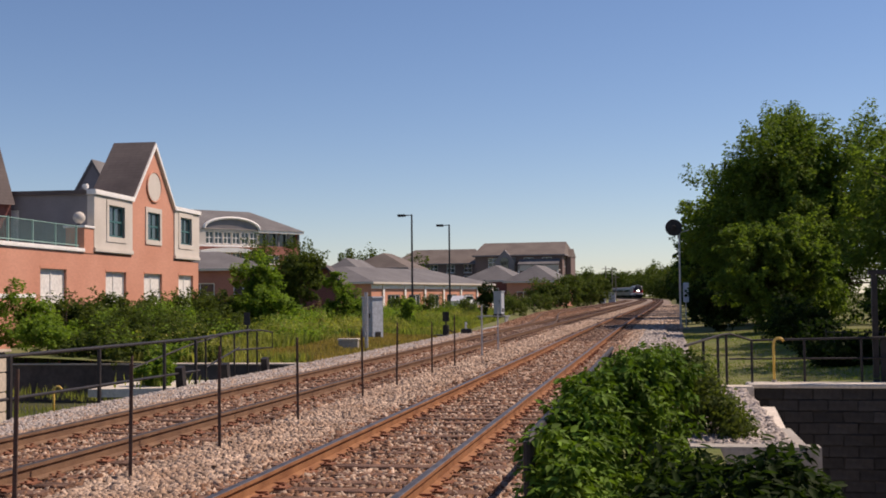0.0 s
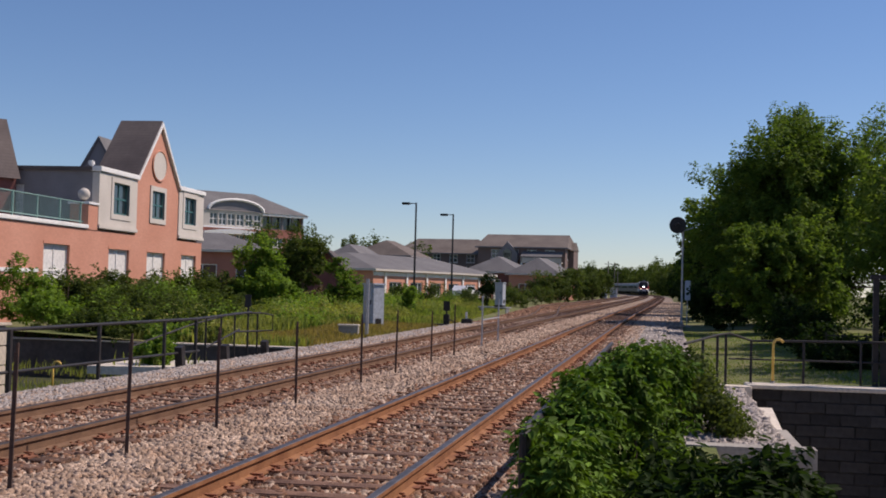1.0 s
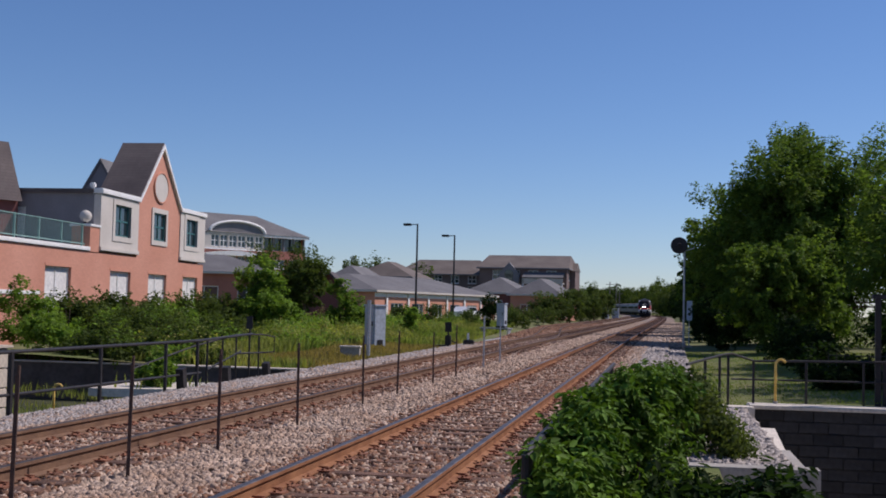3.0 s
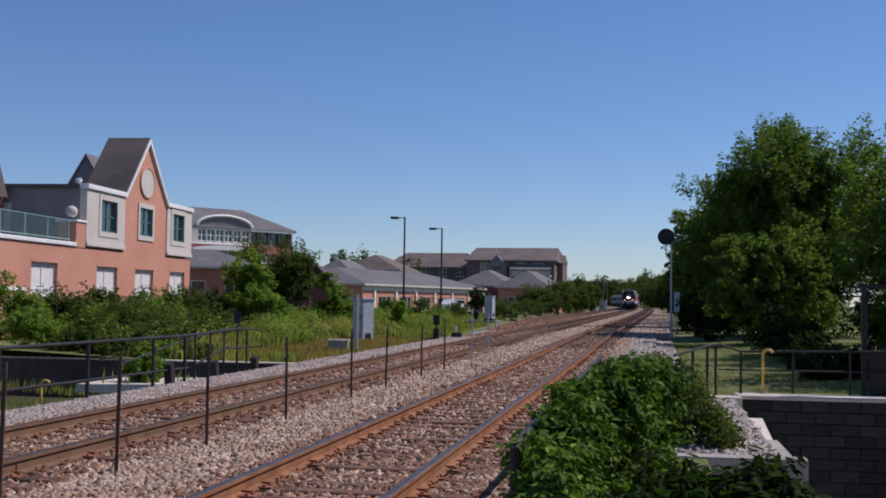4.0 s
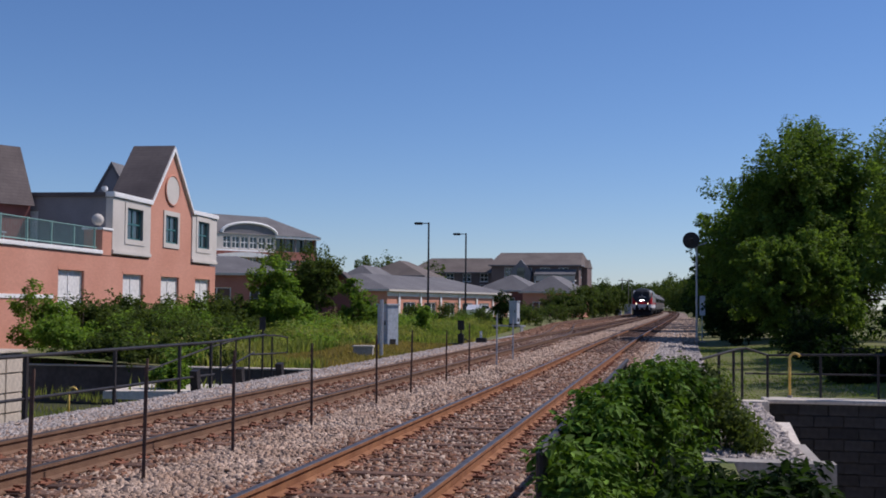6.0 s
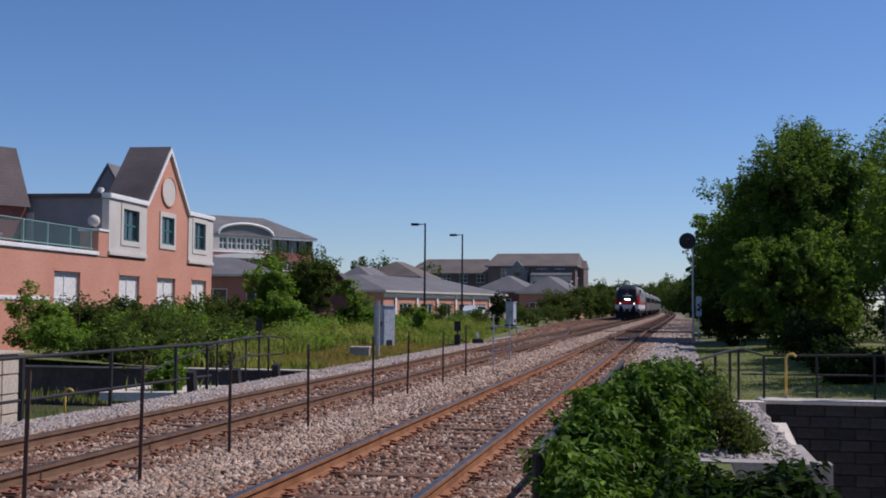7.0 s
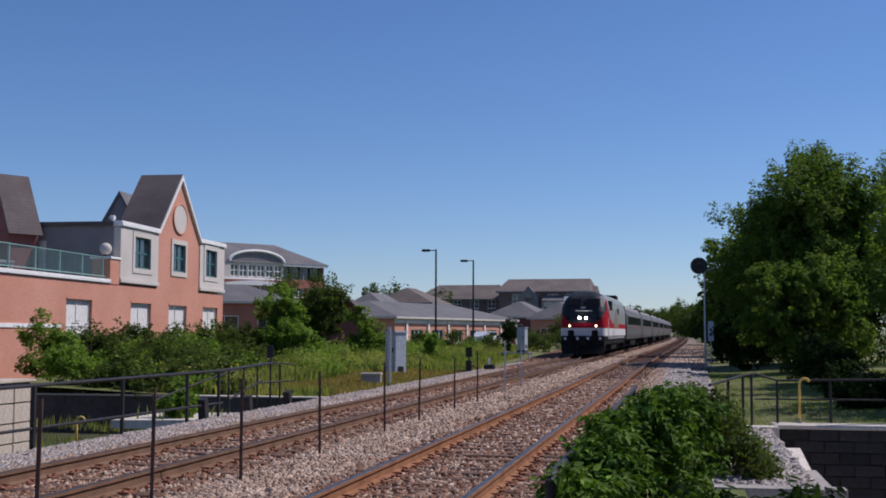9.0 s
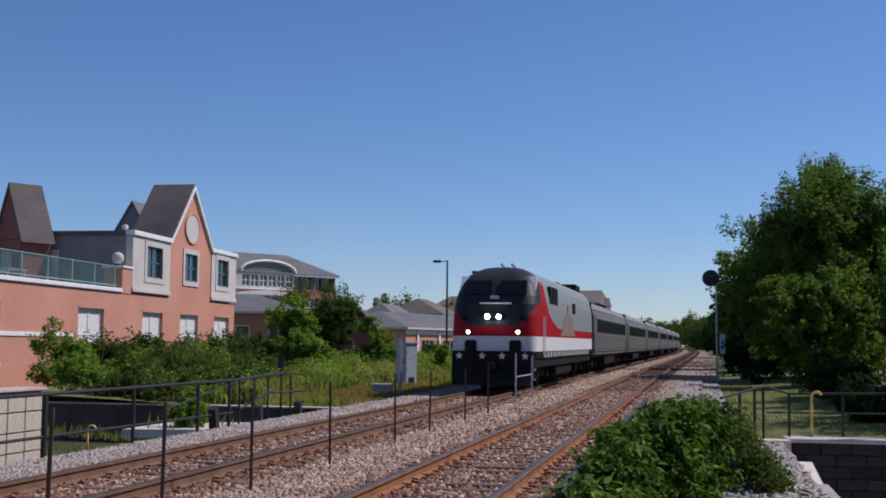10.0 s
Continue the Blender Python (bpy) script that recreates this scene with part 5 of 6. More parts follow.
tree(-19.9, 72.4, 0, 3.5, 0.95, M_LEAF_LIGHT, "slim light green young tree in the field", 5000, 0.16, 0.05, 26, 74, trunk=0.05)
tree(-18.9, 73, 0, 2.0, 1.2, M_LEAF_LIGHT, "leafy green shrub in the field", 4000, 0.16, 0.02, 22, 75, "shrub", 0.04)
tree(-14.8, 70.5, 0, 1.9, 0.75, M_LEAF_LIGHT, "small light green shrub in the grass", 2200, 0.14, 0.02, 16, 76, "shrub", 0.03)
tree(-14.0, 97, 0, 3.2, 0.95, M_LEAF_DARK, "clipped dark conical evergreen shrub", 6000, 0.13, 0.0, 26, 77, "shrub", 0.05)
tree(-22.2, 74.8, 0, 1.4, 0.8, surf("russet leaves", (0.12, 0.06, 0.03), (0.16, 0.1, 0.04), 1, 0.7, 0, island=0.3), "russet brown shrub among green ones", 2500, 0.13, 0.02, 16, 78, "shrub", 0.03)
for _i, (_x, _y, _h, _r) in enumerate(((-21, 96, 1.6, 1.4), (-19.2, 101, 1.7, 1.6), (-16.6, 104, 1.5, 1.5), (-23.5, 93, 1.8, 1.5), (-13.5, 112, 1.6, 1.6), (-14.5, 120, 1.8, 2.0), (-12.8, 131, 2.0, 2.0))):
    tree(_x, _y, 0, _h, _r, M_LEAF_HEDGE, "low green shrub at the edge of the lot", 3000, 0.16, 0.0, 18, 90 + _i, "shrub", 0.04)
for _i, (_x, _y, _h, _r) in enumerate(((-13.6, 150, 4.0, 3.0), (-12.4, 164, 4.6, 2.8), (-12.0, 180, 5.0, 3.0), (-10.8, 196, 5.6, 3.0), (-10.2, 214, 5.0, 2.6))):
    tree(_x, _y, 0, _h, _r, M_LEAF_HEDGE, "round green tree beside the line", 6000, 0.26, 0.02, 30, 100 + _i)
for _i, (_x, _y, _h, _r) in enumerate(((-62, 200, 12, 5), (-50, 205, 10, 5), (-56, 215, 11, 4), (-44, 210, 9.5, 4), (-72, 210, 13, 6))):
    tree(_x, _y, 0, _h, _r, M_LEAF_HEDGE, "distant leafy tree behind the roofs", 4000, 0.45, 0.1, 26, 110 + _i)


def woods(name, spots, seed, label):
    """Far trees that run together into one mass."""
    rng = random.Random(seed)
    cl = []
    for x, y, h, r in spots:
        cl += crown_clumps(rng, (x, y, h * 0.5), (r, r, h * 0.45), 22, r * 0.42)
    return tagged(leaf_cloud(name, cl, 1500 * len(spots), 0.8, M_LEAF_HEDGE if seed in (202, 203, 205) else M_LEAF_DARK, None, "", seed), label, "woods", kind="stuff")


_rng = random.Random(3)
woods("far_woods", [(bend(y) + 4 + _rng.uniform(0, 6), y, 8 + _rng.uniform(-1.5, 2.5), 4) for y in range(125, 470, 12)], 200, "distant green trees along the line")
woods("far_woods", [(bend(y) + 3 + _rng.uniform(0, 9), y, 14 + _rng.uniform(-2, 2), 5) for y in range(390, 700, 10)], 205, "tall distant trees along the outside of the curve")
woods("far_woods", [(_rng.uniform(-60, 60), 560 + _rng.uniform(-30, 80), 11 + _rng.uniform(-2, 3), 7) for _ in range(34)], 201, "distant wood where the line curves away")
woods("far_woods", [(-14 - (y - 240) * 0.03 + _rng.uniform(-5, 0), y, 5.5 + _rng.uniform(-1, 1.5), 4) for y in range(240, 440, 16)], 202, "distant bushes along the line")
woods("far_woods", [(-400 + 34 * i + _rng.uniform(-10, 10), 620 + _rng.uniform(-40, 40), 11 + _rng.uniform(-2, 3), 14) for i in range(11)], 203, "distant tree line on the horizon")
woods("far_woods", [(40 + 24 * i + _rng.uniform(-8, 8), 180 + _rng.uniform(-40, 60), 11 + _rng.uniform(-2, 3), 9) for i in range(10)], 204, "trees beyond the lawn")


# Out-of-view trees, added to block sky and sun from the right.
woods("shade_trees", [(20 + _rng.uniform(-1, 7), y + _rng.uniform(-2, 2), 11 + _rng.uniform(-2, 2), 4.5) for y in range(-6, 34, 5)], 206, "unseen tree row added to keep light off the stair well")


def blades(name, n, region, h0, h1, width, material, label, seed, keep=None, zoff=0.0):
    """Upright grass and weed blades."""
    rng = np.random.default_rng(seed)
    x = rng.uniform(region[0], region[1], n)
    y = region[2] * (region[3] / region[2]) ** rng.uniform(0, 1, n)
    if keep is not None:
        ok = keep(x, y)
        x, y = x[ok], y[ok]
    n = len(x)
    patch = np.array([noise.noise(Vector((a * 0.35, b * 0.2, seed))) for a, b in zip(x, y)])
    h = (h0 + (h1 - h0) * np.clip(0.5 + patch, 0, 1)) * rng.uniform(0.5, 1.15, n)
    w = width * (1 + 0.012 * np.clip(y - 30, 0, None)) * rng.uniform(0.6, 1.3, n)
    a = rng.uniform(0, 6.283, n)
    lean = rng.normal(0, 0.22, (n, 2)) * h[:, None]
    z = np.array([land(p, q) for p, q in zip(x, y)]) + zoff
    dx, dy = np.cos(a) * w, np.sin(a) * w
    v = np.stack([np.stack([x - dx, y - dy, z], -1), np.stack([x + dx, y + dy, z], -1),
                  np.stack([x + dx * 0.8 + lean[:, 0] * 0.5, y + dy * 0.8 + lean[:, 1] * 0.5, z + h * 0.6], -1),
                  np.stack([x + lean[:, 0], y + lean[:, 1], z + h], -1)], 1)
    faces = np.arange(4 * n).reshape(-1, 4)
    return tagged(raw(name, v.reshape(-1, 3), faces, material), label, "grass", kind="stuff")


def field(x, y):
    return ~((x > PIT[0] - 0.4) & (y < PIT[3] + 0.5)) & ~((x < -16) & (y < 46)) & ~((x > -13.3) & (y > 36) & (y < 56)) & (x < -10.6 - 3.9 * np.clip((y - 64) / 58, 0, 1))


blades("field_weeds", 90000, (-27, -10.5, 32.6, 125), 0.12, 0.55, 0.03, M_WEED, "tall yellow-green weeds and grass in the field", 11, field)
blades("dry_grass", 18000, (-14.5, -10.3, 33, 62), 0.06, 0.3, 0.02, M_STRAW, "dry straw-coloured grass along the ballast", 12)
blades("lawn_grass", 50000, (0.9, 14, 26.6, 60), 0.02, 0.045, 0.014, M_LAWN, "mown lawn under the maple", 13)
blades("court_grass", 12000, (-21, -10.2, 16, 31.5), 0.14, 0.42, 0.014, M_WEED, "green grass in the sunken court", 14, zoff=-0.98)
blades("bank_weeds", 60, (-12.6, -10.6, 25.4, 27.8), 0.15, 0.5, 0.02, M_WEED, "weeds growing on the pale ledge", 15, zoff=-0.1)


def broad_weeds():
    """Low leafy weeds growing in uneven patches over the field."""
    rng = random.Random(88)
    low, high = [], []
    while len(low) + len(high) < 420:
        x, y = rng.uniform(-26, -11.2), 33 * (115 / 33) ** rng.random()
        if x > -11.2 - 4.8 * min(1, max(0, (y - 58) / 50)) or (x < -17 and y < 46) or (x > -13.4 and 36 < y < 56):
            continue
        k = noise.noise(Vector((x * 0.25, y * 0.12, 3)))
        far = min(1.0, (-x - 11) / 6)
        r = rng.uniform(0.25, 0.6) * (0.5 + 0.7 * far + 0.5 * k)
        (high if k > 0.05 else low).append(((x, y, land(x, y) + r * 0.5), (r * 1.3, r * 1.3, r)))
    tagged(leaf_cloud("leafy_weeds", low, 26000, 0.13, M_WEED, None, "", 61, 0.0, 4, 0.2), "leafy yellow-green weeds in the field", "weeds", kind="stuff")
    tagged(leaf_cloud("leafy_weeds", high, 22000, 0.13, M_LEAF_LIGHT, None, "", 62, 0.0, 4, 0.2), "fresh green weeds in the field", "weeds", kind="stuff")


broad_weeds()


def near_bush():
    """Box elder growing through the trackside railing."""
    rng = random.Random(77)
    t = empty("bush", pose(0, 0, 0), "leafy box elder bush growing through the railing", "bush")
    cl = []
    for _ in range(150):
        u = rng.random()
        y = 7.8 + 3.6 * u + rng.uniform(-0.4, 0.5)
        side = np.interp(u, (0, 0.12, 0.3, 0.45, 0.7, 0.85, 1), (-0.085, -0.08, -0.069, -0.055, -0.032, -0.01, 0.014))
        drop = np.interp(u, (0, 0.12, 0.3, 0.45, 0.7, 0.85, 1), (0.125, 0.112, 0.08, 0.062, 0.054, 0.042, 0.045))
        s = rng.uniform(0.1, 0.2)
        top = 1.6 - drop * y - s * 0.8
        low = 0.35 if u < 0.1 else top + 0.55
        cl.append(((side * y, y, top - rng.random() ** 1.5 * low), (s, s, s * 0.8)))
    tw = []
    for c, r in cl:
        for _ in range(6):
            w = Vector((rng.gauss(-0.2, 0.8), rng.gauss(0, 0.8), rng.gauss(0.35, 0.7))).normalized()
            tw.append((Vector(c) + w * r[0] * 0.4 - Vector((0, 0, 0.06)), w, rng.uniform(0.14, 0.34)))
    tagged(sprays("foliage", tw, 30, 0.072, M_LEAF_BUSH, t, 41, 0.34, 0.6, 6), kind="stuff")
    for c, _ in cl[::6]:
        base = Vector((c[0] * 0.8, c[1] + rng.uniform(-0.3, 0.3), -0.6))
        part("stem", tube(bmesh.new(), [base, base.lerp(Vector(c), 0.6) + Vector((rng.uniform(-0.1, 0.1), 0, 0)), c], 0.014, 5, 0.004), M_BARK, t)
    s = empty("bush", pose(0, 0, 0), "leafy green shrub growing in the planter", "bush")
    cl = []
    for _ in range(90):
        u = rng.random()
        y = 16.5 + rng.uniform(0, 1.6)
        top = 1.6 - y * np.interp(u, (0, 0.3, 0.55, 0.8, 1), (0.044, 0.036, 0.045, 0.072, 0.1)) - 0.2
        r = rng.uniform(0.16, 0.3)
        cl.append((((-0.024 + 0.094 * u) * y, y, top - rng.random() ** 1.4 * (top + 0.5)), (r, r, r * 0.8)))
    tagged(leaf_cloud("foliage", cl, 13000, 0.07, M_LEAF_HEDGE, s, "", 42, 0.2, 4, 0.1), kind="stuff")
    for c, _ in cl[::6]:
        part("stem", tube(bmesh.new(), [(c[0] * 0.7 + 0.1, c[1], -0.5), (c[0] * 0.9, c[1], c[2] * 0.4 - 0.2), c], 0.01, 5, 0.003), M_BARK, s)
    # The leaf colour of this bush holds the deep shade by the stair.
    d = empty("bush", pose(0, 0, 0), "dark broad-leaved bush in the shade of the stair", "bush")
    cl = [((rng.uniform(0.0, 0.85), 6.7 + rng.uniform(-0.4, 0.5), 0.58 - 0.95 * rng.random() ** 1.3), (0.17, 0.17, 0.13)) for _ in range(70)]
    cl += [((rng.uniform(-0.25, 0.6), rng.uniform(9.3, 12.6), rng.uniform(-0.5, 0.02)), (0.24, 0.24, 0.2)) for _ in range(40)]
    tw = []
    for c, r in cl:
        for _ in range(5):
            w = Vector((rng.gauss(0, 0.8), rng.gauss(0, 0.8), rng.gauss(0.25, 0.6))).normalized()
            tw.append((Vector(c) + w * r[0] * 0.3, w, rng.uniform(0.12, 0.26)))
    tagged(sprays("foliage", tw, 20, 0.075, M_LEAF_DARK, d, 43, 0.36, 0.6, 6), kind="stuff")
    for c, _ in cl[::6]:
        part("stem", tube(bmesh.new(), [(c[0] * 0.7, 6.6, -0.5), c], 0.01, 5, 0.004), M_BARK, d)


near_bush()


# ---- the train ----
def livery():
    """Painted loco body: white sill stripe, red band with a swoosh behind the nose, grey above."""
    m = surf("locomotive paint", (0.026, 0.029, 0.034), (0.036, 0.04, 0.046), 0.5, 0.5, 0.03, spec=0.15)
    nt = m.node_tree
    n, l = nt.nodes, nt.links
    tc = next(k for k in n if k.type == "TEX_COORD")
    sep = n.new("ShaderNodeSeparateXYZ")
    l.new(tc.outputs["Object"], sep.inputs[0])

    def mth(op, a, b=None):
        k = n.new("ShaderNodeMath")
        k.operation = op
        for i, s in enumerate((a, b)):
            if s is None:
                continue
            if isinstance(s, (int, float)):
                k.inputs[i].default_value = s
            else:
                l.new(s, k.inputs[i])
        return k.outputs[0]

    x, y, z = sep.outputs
    ax = mth("DIVIDE", mth("ABSOLUTE", x), 1.42)
    smile = mth("ADD", 2.16, mth("MULTIPLY", mth("POWER", ax, 4.0), 0.75))
    front = mth("ADD", 0.5, mth("MULTIPLY", mth("SUBTRACT", z, 2.0), 0.8))
    back = mth("ADD", 2.9, mth("MULTIPLY", mth("POWER", mth("MAXIMUM", mth("DIVIDE", mth("SUBTRACT", 3.7, z), 1.7), 0.0), 3.5), 6.0))
    on_nose = mth("LESS_THAN", y, front)
    swoosh = mth("MULTIPLY", mth("MULTIPLY", mth("LESS_THAN", y, back), mth("SUBTRACT", 1.0, on_nose)), mth("LESS_THAN", z, 3.85))
    red = mth("MAXIMUM", mth("MAXIMUM", mth("MULTIPLY", on_nose, mth("LESS_THAN", z, smile)), swoosh), mth("LESS_THAN", z, 2.22))
    white = mth("LESS_THAN", z, 1.88)
    sill = mth("LESS_THAN", z, 1.36)
    rear = mth("GREATER_THAN", y, front)
    hs = next(k for k in n if k.type == "HUE_SAT")
    cur = hs.outputs[0]
    for fac, colour in ((mth("MULTIPLY", rear, 1.0), (0.25, 0.275, 0.265)), (red, (0.36, 0.008, 0.016)), (white, (0.66, 0.66, 0.66)), (sill, (0.012, 0.012, 0.013))):
        mx = n.new("ShaderNodeMix")
        mx.data_type = "RGBA"
        l.new(fac, mx.inputs["Factor"])
        l.new(cur, mx.inputs["A"])
        mx.inputs["B"].default_value = (*colour, 1)
        cur = mx.outputs["Result"]
    l.new(cur, n["Principled BSDF"].inputs["Base Color"])
    return m


M_LIVERY = livery()
M_UNDER = surf("black running gear", (0.008, 0.008, 0.009), (0.02, 0.018, 0.017), 2, 0.75, 0.3, spec=0.15)
M_CARSIDE = surf("fluted stainless car side", (0.15, 0.145, 0.14), (0.2, 0.195, 0.185), 0.8, 0.5, 0.1, metal=0.2)
M_CARROOF = surf("grey car roof", (0.17, 0.15, 0.145), (0.23, 0.205, 0.195), 0.5, 0.6, 0.1)
M_CARBAND = surf("dark window band", (0.045, 0.045, 0.05), (0.07, 0.065, 0.07), 0.8, 0.2, 0, spec=0.7)
M_HEAD = glow("headlight", (1.0, 0.95, 0.85), 40)
M_DITCH = glow("ditch light", (1.0, 0.75, 0.45), 5)
M_EMBLEM = surf("emblem paint", (0.2, 0.15, 0.12), (0.3, 0.25, 0.2), 6, 0.5, 0)
# Near-black and dull, in place of dark trees mirrored in the panes.
M_CABGLASS = surf("dark dull cab glass", (0.008, 0.009, 0.011), (0.014, 0.015, 0.018), 1, 0.35, 0, spec=0.15)


def lofted(levels, length, seg=7):
    """A body from horizontal slices: (z, front y, half width, corner radius)."""
    bm, prev = bmesh.new(), None
    for z, y0, w, r in levels:
        ring = []
        for k in range(seg + 1):
            a = math.pi / 2 * k / seg
            ring.append((-w + r - r * math.sin(a), y0 + r - r * math.cos(a)))
        right = [(-x, y) for x, y in ring]
        loop = [(-w, length), *ring[::-1], *right, (w, length)]
        cur = [bm.verts.new((x, y, z)) for x, y in loop]
        if prev:
            for i in range(len(cur)):
                j = (i + 1) % len(cur)
                bm.faces.new((prev[i], prev[j], cur[j], cur[i]))
        else:
            bm.faces.new(cur)
        prev = cur
    bm.faces.new(prev)
    return bm


def bogie(parent, y, wheels, base):
    b = part("bogie", boxes((-1.12, -0.98, y - base / 2 - 0.5, y + base / 2 + 0.5, 0.42, 0.75), (0.98, 1.12, y - base / 2 - 0.5, y + base / 2 + 0.5, 0.42, 0.75), (-1, 1, y - 0.3, y + 0.3, 0.5, 0.8), bevel=0.03), M_UNDER, parent)
    for i in range(wheels):
        yy = y - base / 2 + base * i / (wheels - 1)
        for x in (-0.76, 0.76):
            part("wheel", disc(0.5, 0.14, Matrix.Translation((x, yy, 0.51)) @ Matrix.Rotation(radians(90), 4, "Y"), 20), M_UNDER, b)
        for x in (-1.14, 1.14):
            part("axle_box", boxes((x - 0.08, x + 0.08, yy - 0.17, yy + 0.17, 0.36, 0.68), bevel=0.03), M_UNDER, b)


def locomotive():
    t = empty("locomotive", pose(0, 0, 0), "grey, red and white diesel passenger locomotive with lit headlights", "locomotive")
    levels = ((1.12, 0.1, 1.46, 0.4), (1.36, 0.05, 1.5, 0.42), (2.0, 0.06, 1.5, 0.45), (2.6, 0.16, 1.5, 0.5), (3.0, 0.3, 1.49, 0.55), (3.3, 0.46, 1.46, 0.6), (3.75, 0.8, 1.36, 0.65), (4.02, 1.1, 1.22, 0.62), (4.2, 1.42, 1.0, 0.55), (4.34, 1.8, 0.7, 0.45), (4.4, 2.2, 0.4, 0.3))
    part("body", lofted(levels, 21.0), M_LIVERY, t, smooth=False)
    for x in (-0.62, 0.62):
        w = prisms([(x - 0.5, 0.0), (x + 0.5, 0.0), (x + 0.46, 0.6), (x - 0.46, 0.6)], "z", -0.03, 0.03)
        ob = part("windscreen", w, M_CABGLASS, t)
        ob.matrix_local = pose(0, 0.47, 3.35, 53, 0, 0)
    for y0, y1 in ((3.9, 4.7), (4.85, 5.6), (5.75, 6.4)):
        for s in (-1, 1):
            part("side_window", prisms([(y0, 3.15), (y1, 3.15), (y1 - 0.12, 3.78), (y0 + 0.1, 3.78)], "x", *sorted((s * 1.36, s * 1.5))), M_CABGLASS, t)
    for s in (-1, 1):
        part("handrail", tubes(0.02, [(s * 1.54, 1.75, 1.2), (s * 1.54, 1.75, 2.6)], [(s * 1.54, 2.2, 1.2), (s * 1.54, 2.2, 2.6)]), M_TRIM, t)
        part("corner_flash", prisms([(0.95, 3.5), (1.15, 3.5), (1.45, 4.02), (1.3, 4.02)], "x", *sorted((s * 1.05, s * 1.36))), M_TRIM, t, "white painted corner flash")
        part("side_grille", boxes((min(s * 1.49, s * 1.515), max(s * 1.49, s * 1.515), 11.8, 12.9, 2.95, 3.4)), M_UNDER, t)
        for i in range(20):
            part("skirt_bracket", boxes((min(s * 1.47, s * 1.515), max(s * 1.47, s * 1.515), 2.4 + 0.86 * i, 2.62 + 0.86 * i, 1.14, 1.33)), M_TRIM, t)
        for x in (1.15, 0.35):
            ring = [(s * x + (0.14 if k % 2 == 0 else 0.06) * math.sin(k * 0.6283), 1.2 + (0.14 if k % 2 == 0 else 0.06) * math.cos(k * 0.6283)) for k in range(10)]
            part("star_plate", prisms(ring, "y", -0.125, -0.104), M_TRIM, t)
        part("side_emblem", prisms([(7.4, 1.95), (12.6, 1.95), (12.6, 2.12), (12.1, 2.12), (12.1, 2.3)] + [(10 + 2.0 * math.cos(a), 2.3 + 0.6 * math.sin(a)) for a in np.linspace(0, 1.4, 7)] + [(10.25, 2.9), (10.15, 3.25), (9.85, 3.25), (9.75, 2.9)] + [(10 + 2.0 * math.cos(a), 2.3 + 0.6 * math.sin(a)) for a in np.linspace(1.74, 3.1416, 7)] + [(7.9, 2.3), (7.9, 2.12), (7.4, 2.12)], "x", *sorted((s * 1.49, s * 1.512))), M_EMBLEM, t, "tan painted dome emblem")
        part("marker_housing", boxes((s * 0.78 - 0.2, s * 0.78 + 0.2, -0.05, 0.25, 1.25, 1.74), bevel=0.04), M_UNDER, t)
        dl = part("ditch_light", disc(0.07, 0.06, Matrix.Translation((s * 0.87, 0.05, 2.02)) @ Matrix.Rotation(radians(90), 4, "X"), 16), M_DITCH, t)
        part("ditch_rim", disc(0.15, 0.05, Matrix.Translation((s * 0.87, 0.075, 2.02)) @ Matrix.Rotation(radians(90), 4, "X"), 16), M_UNDER, dl)
        part("number_bar", boxes((s * 1.0 - 0.1, s * 1.0 + 0.1, 0.08, 0.16, 2.45, 2.6)), M_UNDER, t)
        part("step", boxes((s * 1.2 - 0.2, s * 1.2 + 0.2, 0.25, 0.6, 0.35, 0.42), (s * 1.2 - 0.2, s * 1.2 + 0.2, 0.25, 0.6, 0.7, 0.76)), M_TRIM, t)
    hl = part("headlight_housing", boxes((-0.4, 0.4, 0.05, 0.3, 2.41, 2.69), bevel=0.08), M_UNDER, t)
    for x in (-0.2, 0.2):
        part("headlight", disc(0.077, 0.06, Matrix.Translation((x, 0.04, 2.55)) @ Matrix.Rotation(radians(90), 4, "X"), 18), M_HEAD, hl)
    part("lettering_bar", boxes((-0.5, 0.6, 0.2, 0.29, 3.0, 3.05)), M_TRIM, t)
    part("number_bar", boxes((-0.15, 0.15, 0.3, 0.36, 3.18, 3.3)), M_GALV, t)
    part("frame", boxes((-1.4, 1.4, 0.2, 20.9, 0.8, 1.12)), M_UNDER, t)
    part("pilot", prisms([(-1.4, 1.37), (1.4, 1.37), (1.42, 0.35), (0.9, 0.2), (-0.9, 0.2), (-1.42, 0.35)], "y", -0.1, 0.35), M_UNDER, t)
    part("plough", prisms([(-0.45, 0.2), (0.05, 0.2), (0.05, 0.75), (-0.15, 0.75)], "x", -1.35, 1.35), M_UNDER, t)
    part("coupler", boxes((-0.15, 0.15, -0.7, 0.0, 0.72, 1.0), bevel=0.05), M_UNDER, t)
    for s in (-1, 1):
        part("hose", tubes(0.03, [(s * 0.5, -0.1, 1.0), (s * 0.55, -0.3, 0.6), (s * 0.3, -0.3, 0.45)]), M_UNDER, t)
    part("fuel_tank", boxes((-1.3, 1.3, 7.2, 13.2, 0.3, 0.85), bevel=0.12), M_UNDER, t)
    bogie(t, 3.9, 2, 2.8)
    bogie(t, 17.1, 2, 2.8)
    part("exhaust_hood", boxes((-0.5, 0.5, 14.8, 16.0, 4.3, 4.5), bevel=0.05), M_UNDER, t)
    part("roof_fan", boxes((-0.9, 0.9, 18.8, 20.9, 4.1, 4.6), bevel=0.06), M_UNDER, t)
    part("horn", tubes(0.05, [(0.2, 3.6, 4.5), (0.2, 3.0, 4.55)], [(-0.2, 3.6, 4.5), (-0.2, 3.0, 4.55)]), M_GALV, t)
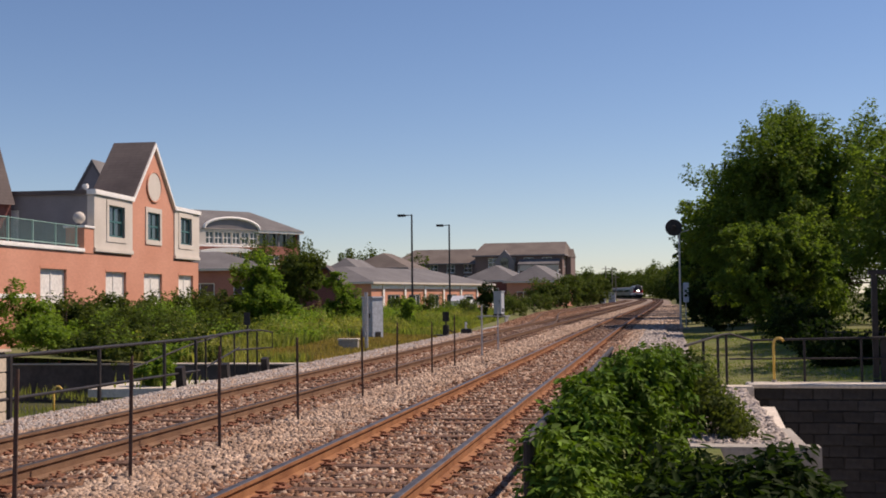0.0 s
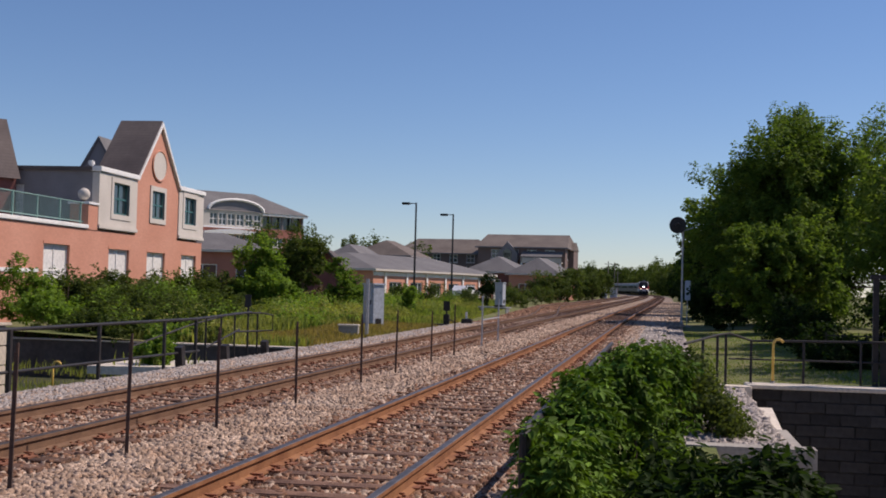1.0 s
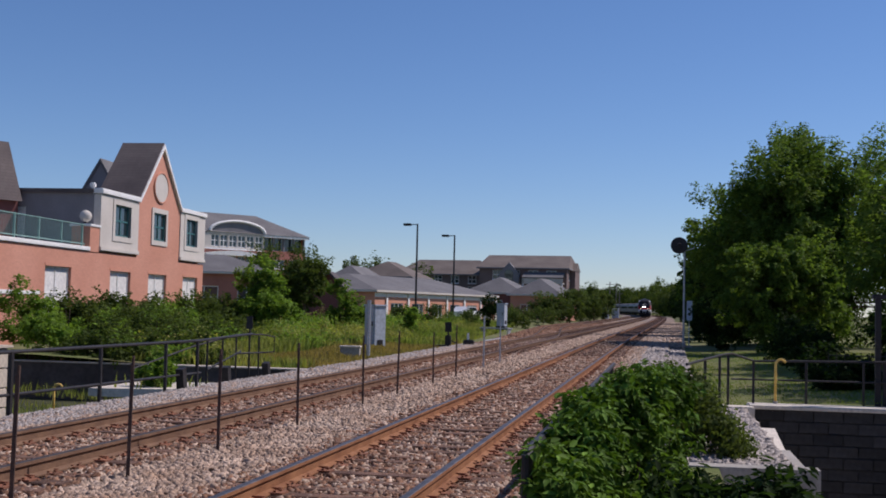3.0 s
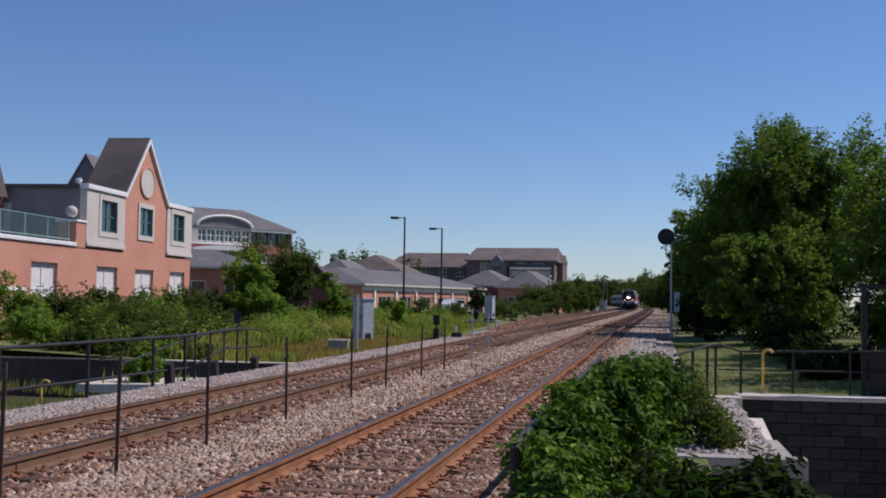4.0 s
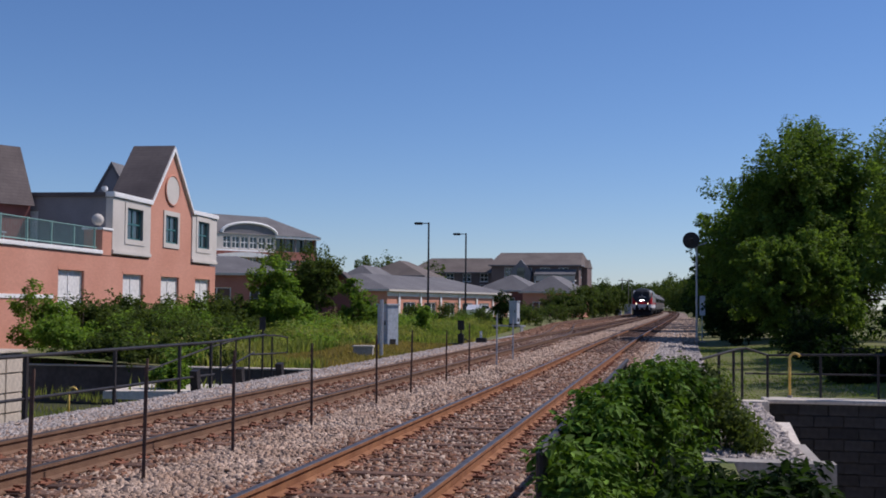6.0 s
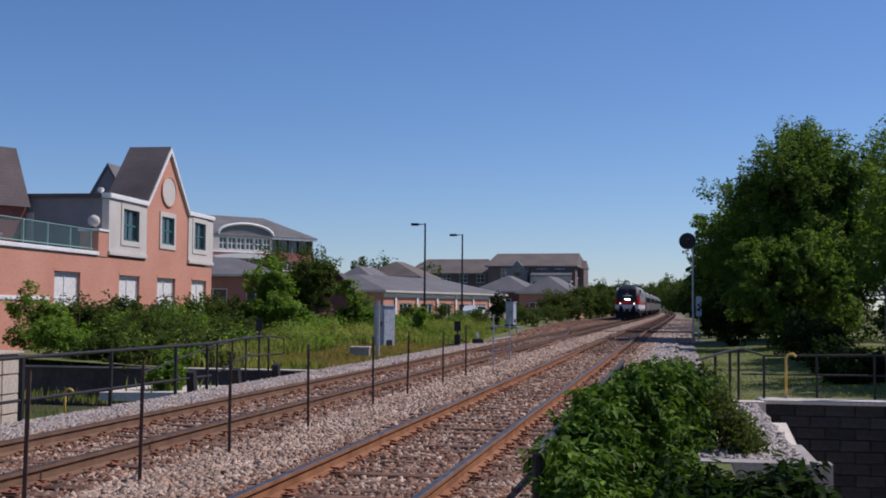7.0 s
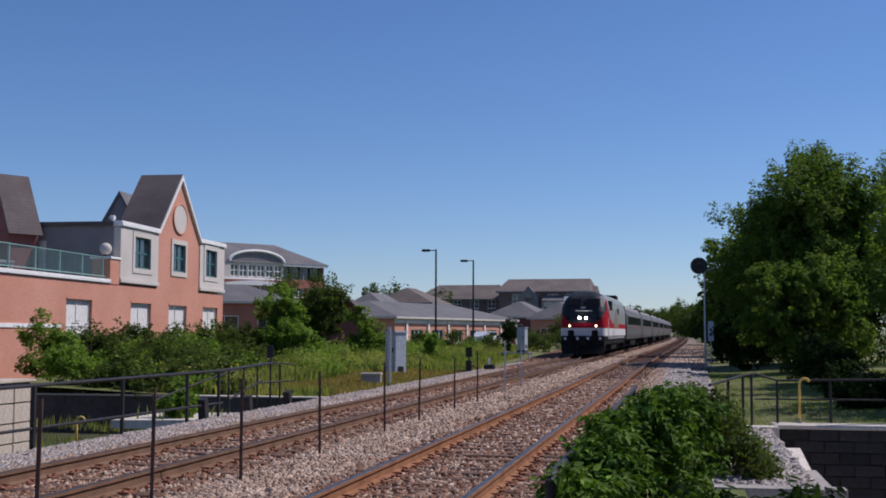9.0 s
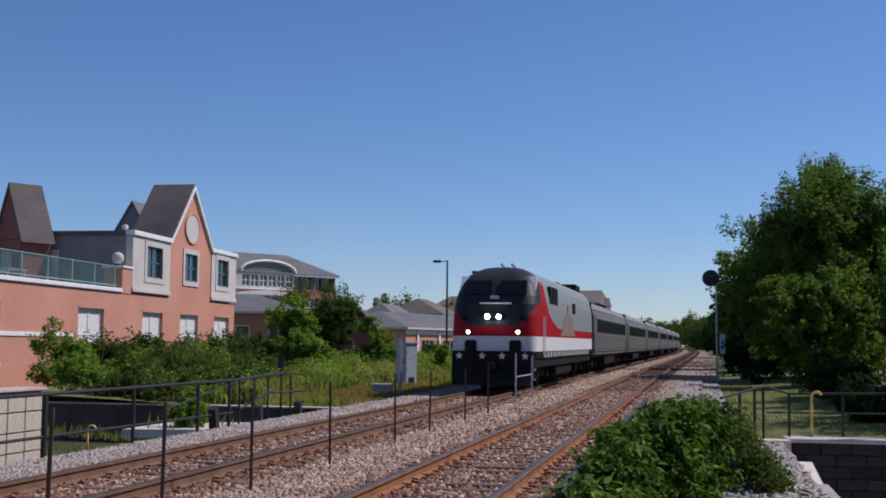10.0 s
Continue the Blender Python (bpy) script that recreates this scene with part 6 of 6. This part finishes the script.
    part("rear_wall", boxes((-1.2, 1.2, 20.98, 21.1, 1.1, 3.9)), M_UNDER, t)
    return t


def coach():
    t = empty("passenger_car", pose(0, 0, 0), "silver-grey passenger car with a dark window band", "railway car", "cars of the train")
    sec = [(-1.5, 1.05), (-1.55, 1.5), (-1.55, 3.0), (-1.42, 3.5), (-1.1, 3.8), (-0.5, 3.95), (0.5, 3.95), (1.1, 3.8), (1.42, 3.5), (1.55, 3.0), (1.55, 1.5), (1.5, 1.05)]
    part("body", prisms(sec, "y", 0.35, 25.6), M_CARSIDE, t)
    part("roof", prisms([(-1.46, 3.45), (-1.13, 3.83), (-0.5, 3.99), (0.5, 3.99), (1.13, 3.83), (1.46, 3.45), (1.3, 3.4), (-1.3, 3.4)], "y", 0.33, 25.62), M_CARROOF, t)
    for s in (-1, 1):
        a, b = sorted((s * 1.54, s * 1.566))
        band = part("window_band", boxes((a, b, 1.98, 23.98, 2.25, 2.98)), M_CARBAND, t)
        c, d = sorted((s * 1.566, s * 1.572))
        for i in range(12):
            part("pane", boxes((c, d, 2.7 + 1.74 * i, 3.95 + 1.74 * i, 2.34, 2.88)), M_GLASS, band)
        for i in range(6):
            part("flute", boxes((min(s * 1.54, s * 1.575), max(s * 1.54, s * 1.575), 0.5, 25.4, 1.25 + 0.16 * i, 1.33 + 0.16 * i)), M_CARSIDE, t)
        part("stripe", boxes((a, b, 0.5, 25.4, 2.02, 2.16)), M_BRICK_DARK, t)
        for y in (1.0, 24.0):
            part("door", boxes((a, b, y, y + 0.95, 1.1, 3.15)), M_CARSIDE, t)
        part("skirt_box", boxes((min(s * 0.7, s * 1.35), max(s * 0.7, s * 1.35), 9.0, 16.5, 0.45, 1.04), bevel=0.03), M_UNDER, t)
    for y in (0.0, 25.6):
        part("diaphragm", boxes((-0.7, 0.7, y, y + 0.36, 1.0, 3.5)), M_UNDER, t)
        # Black end sheet that draws the shade between two cars.
        part("end_shadow_gap", boxes((-1.4, 1.4, y + (0.3 if y == 0 else 0.0), y + (0.36 if y == 0 else 0.06), 1.06, 3.8)), M_UNDER, t)
    part("underframe", boxes((-1.3, 1.3, 0.5, 25.4, 0.86, 1.06)), M_UNDER, t)
    bogie(t, 3.6, 2, 2.6)
    bogie(t, 22.3, 2, 2.6)
    return t


def nose(t):
    """How far along the line the nose stands at t seconds."""
    d = 10 - t
    return 40.5 + 39.2 * d - 0.95 * d * d if d < 2 else 115.1 + 35.4 * (d - 2)


LOCO = locomotive()
COACHES = [coach()]
for _ in range(6):
    COACHES.append(copy_thing(COACHES[0], pose(0, 0, 0)))


def on_line(y, length):
    """The pose of a vehicle whose front stands at y on the far line."""
    a, b = Vector((FAR + bend(y), y, rise(y))), Vector((FAR + bend(y + length), y + length, rise(y + length)))
    d = b - a
    return pose(a.x, a.y, a.z, math.degrees(math.atan2(d.z, d.y)), 0, -math.degrees(math.atan2(d.x, d.y)))


def motions():
    times = [0.5 * i for i in range(21)]
    walk(LOCO, [(t, on_line(nose(t), 21.0)) for t in times])
    for i, c in enumerate(COACHES):
        walk(c, [(t, on_line(nose(t) + 21.4 + 26.0 * i, 25.9)) for t in times])


motions()
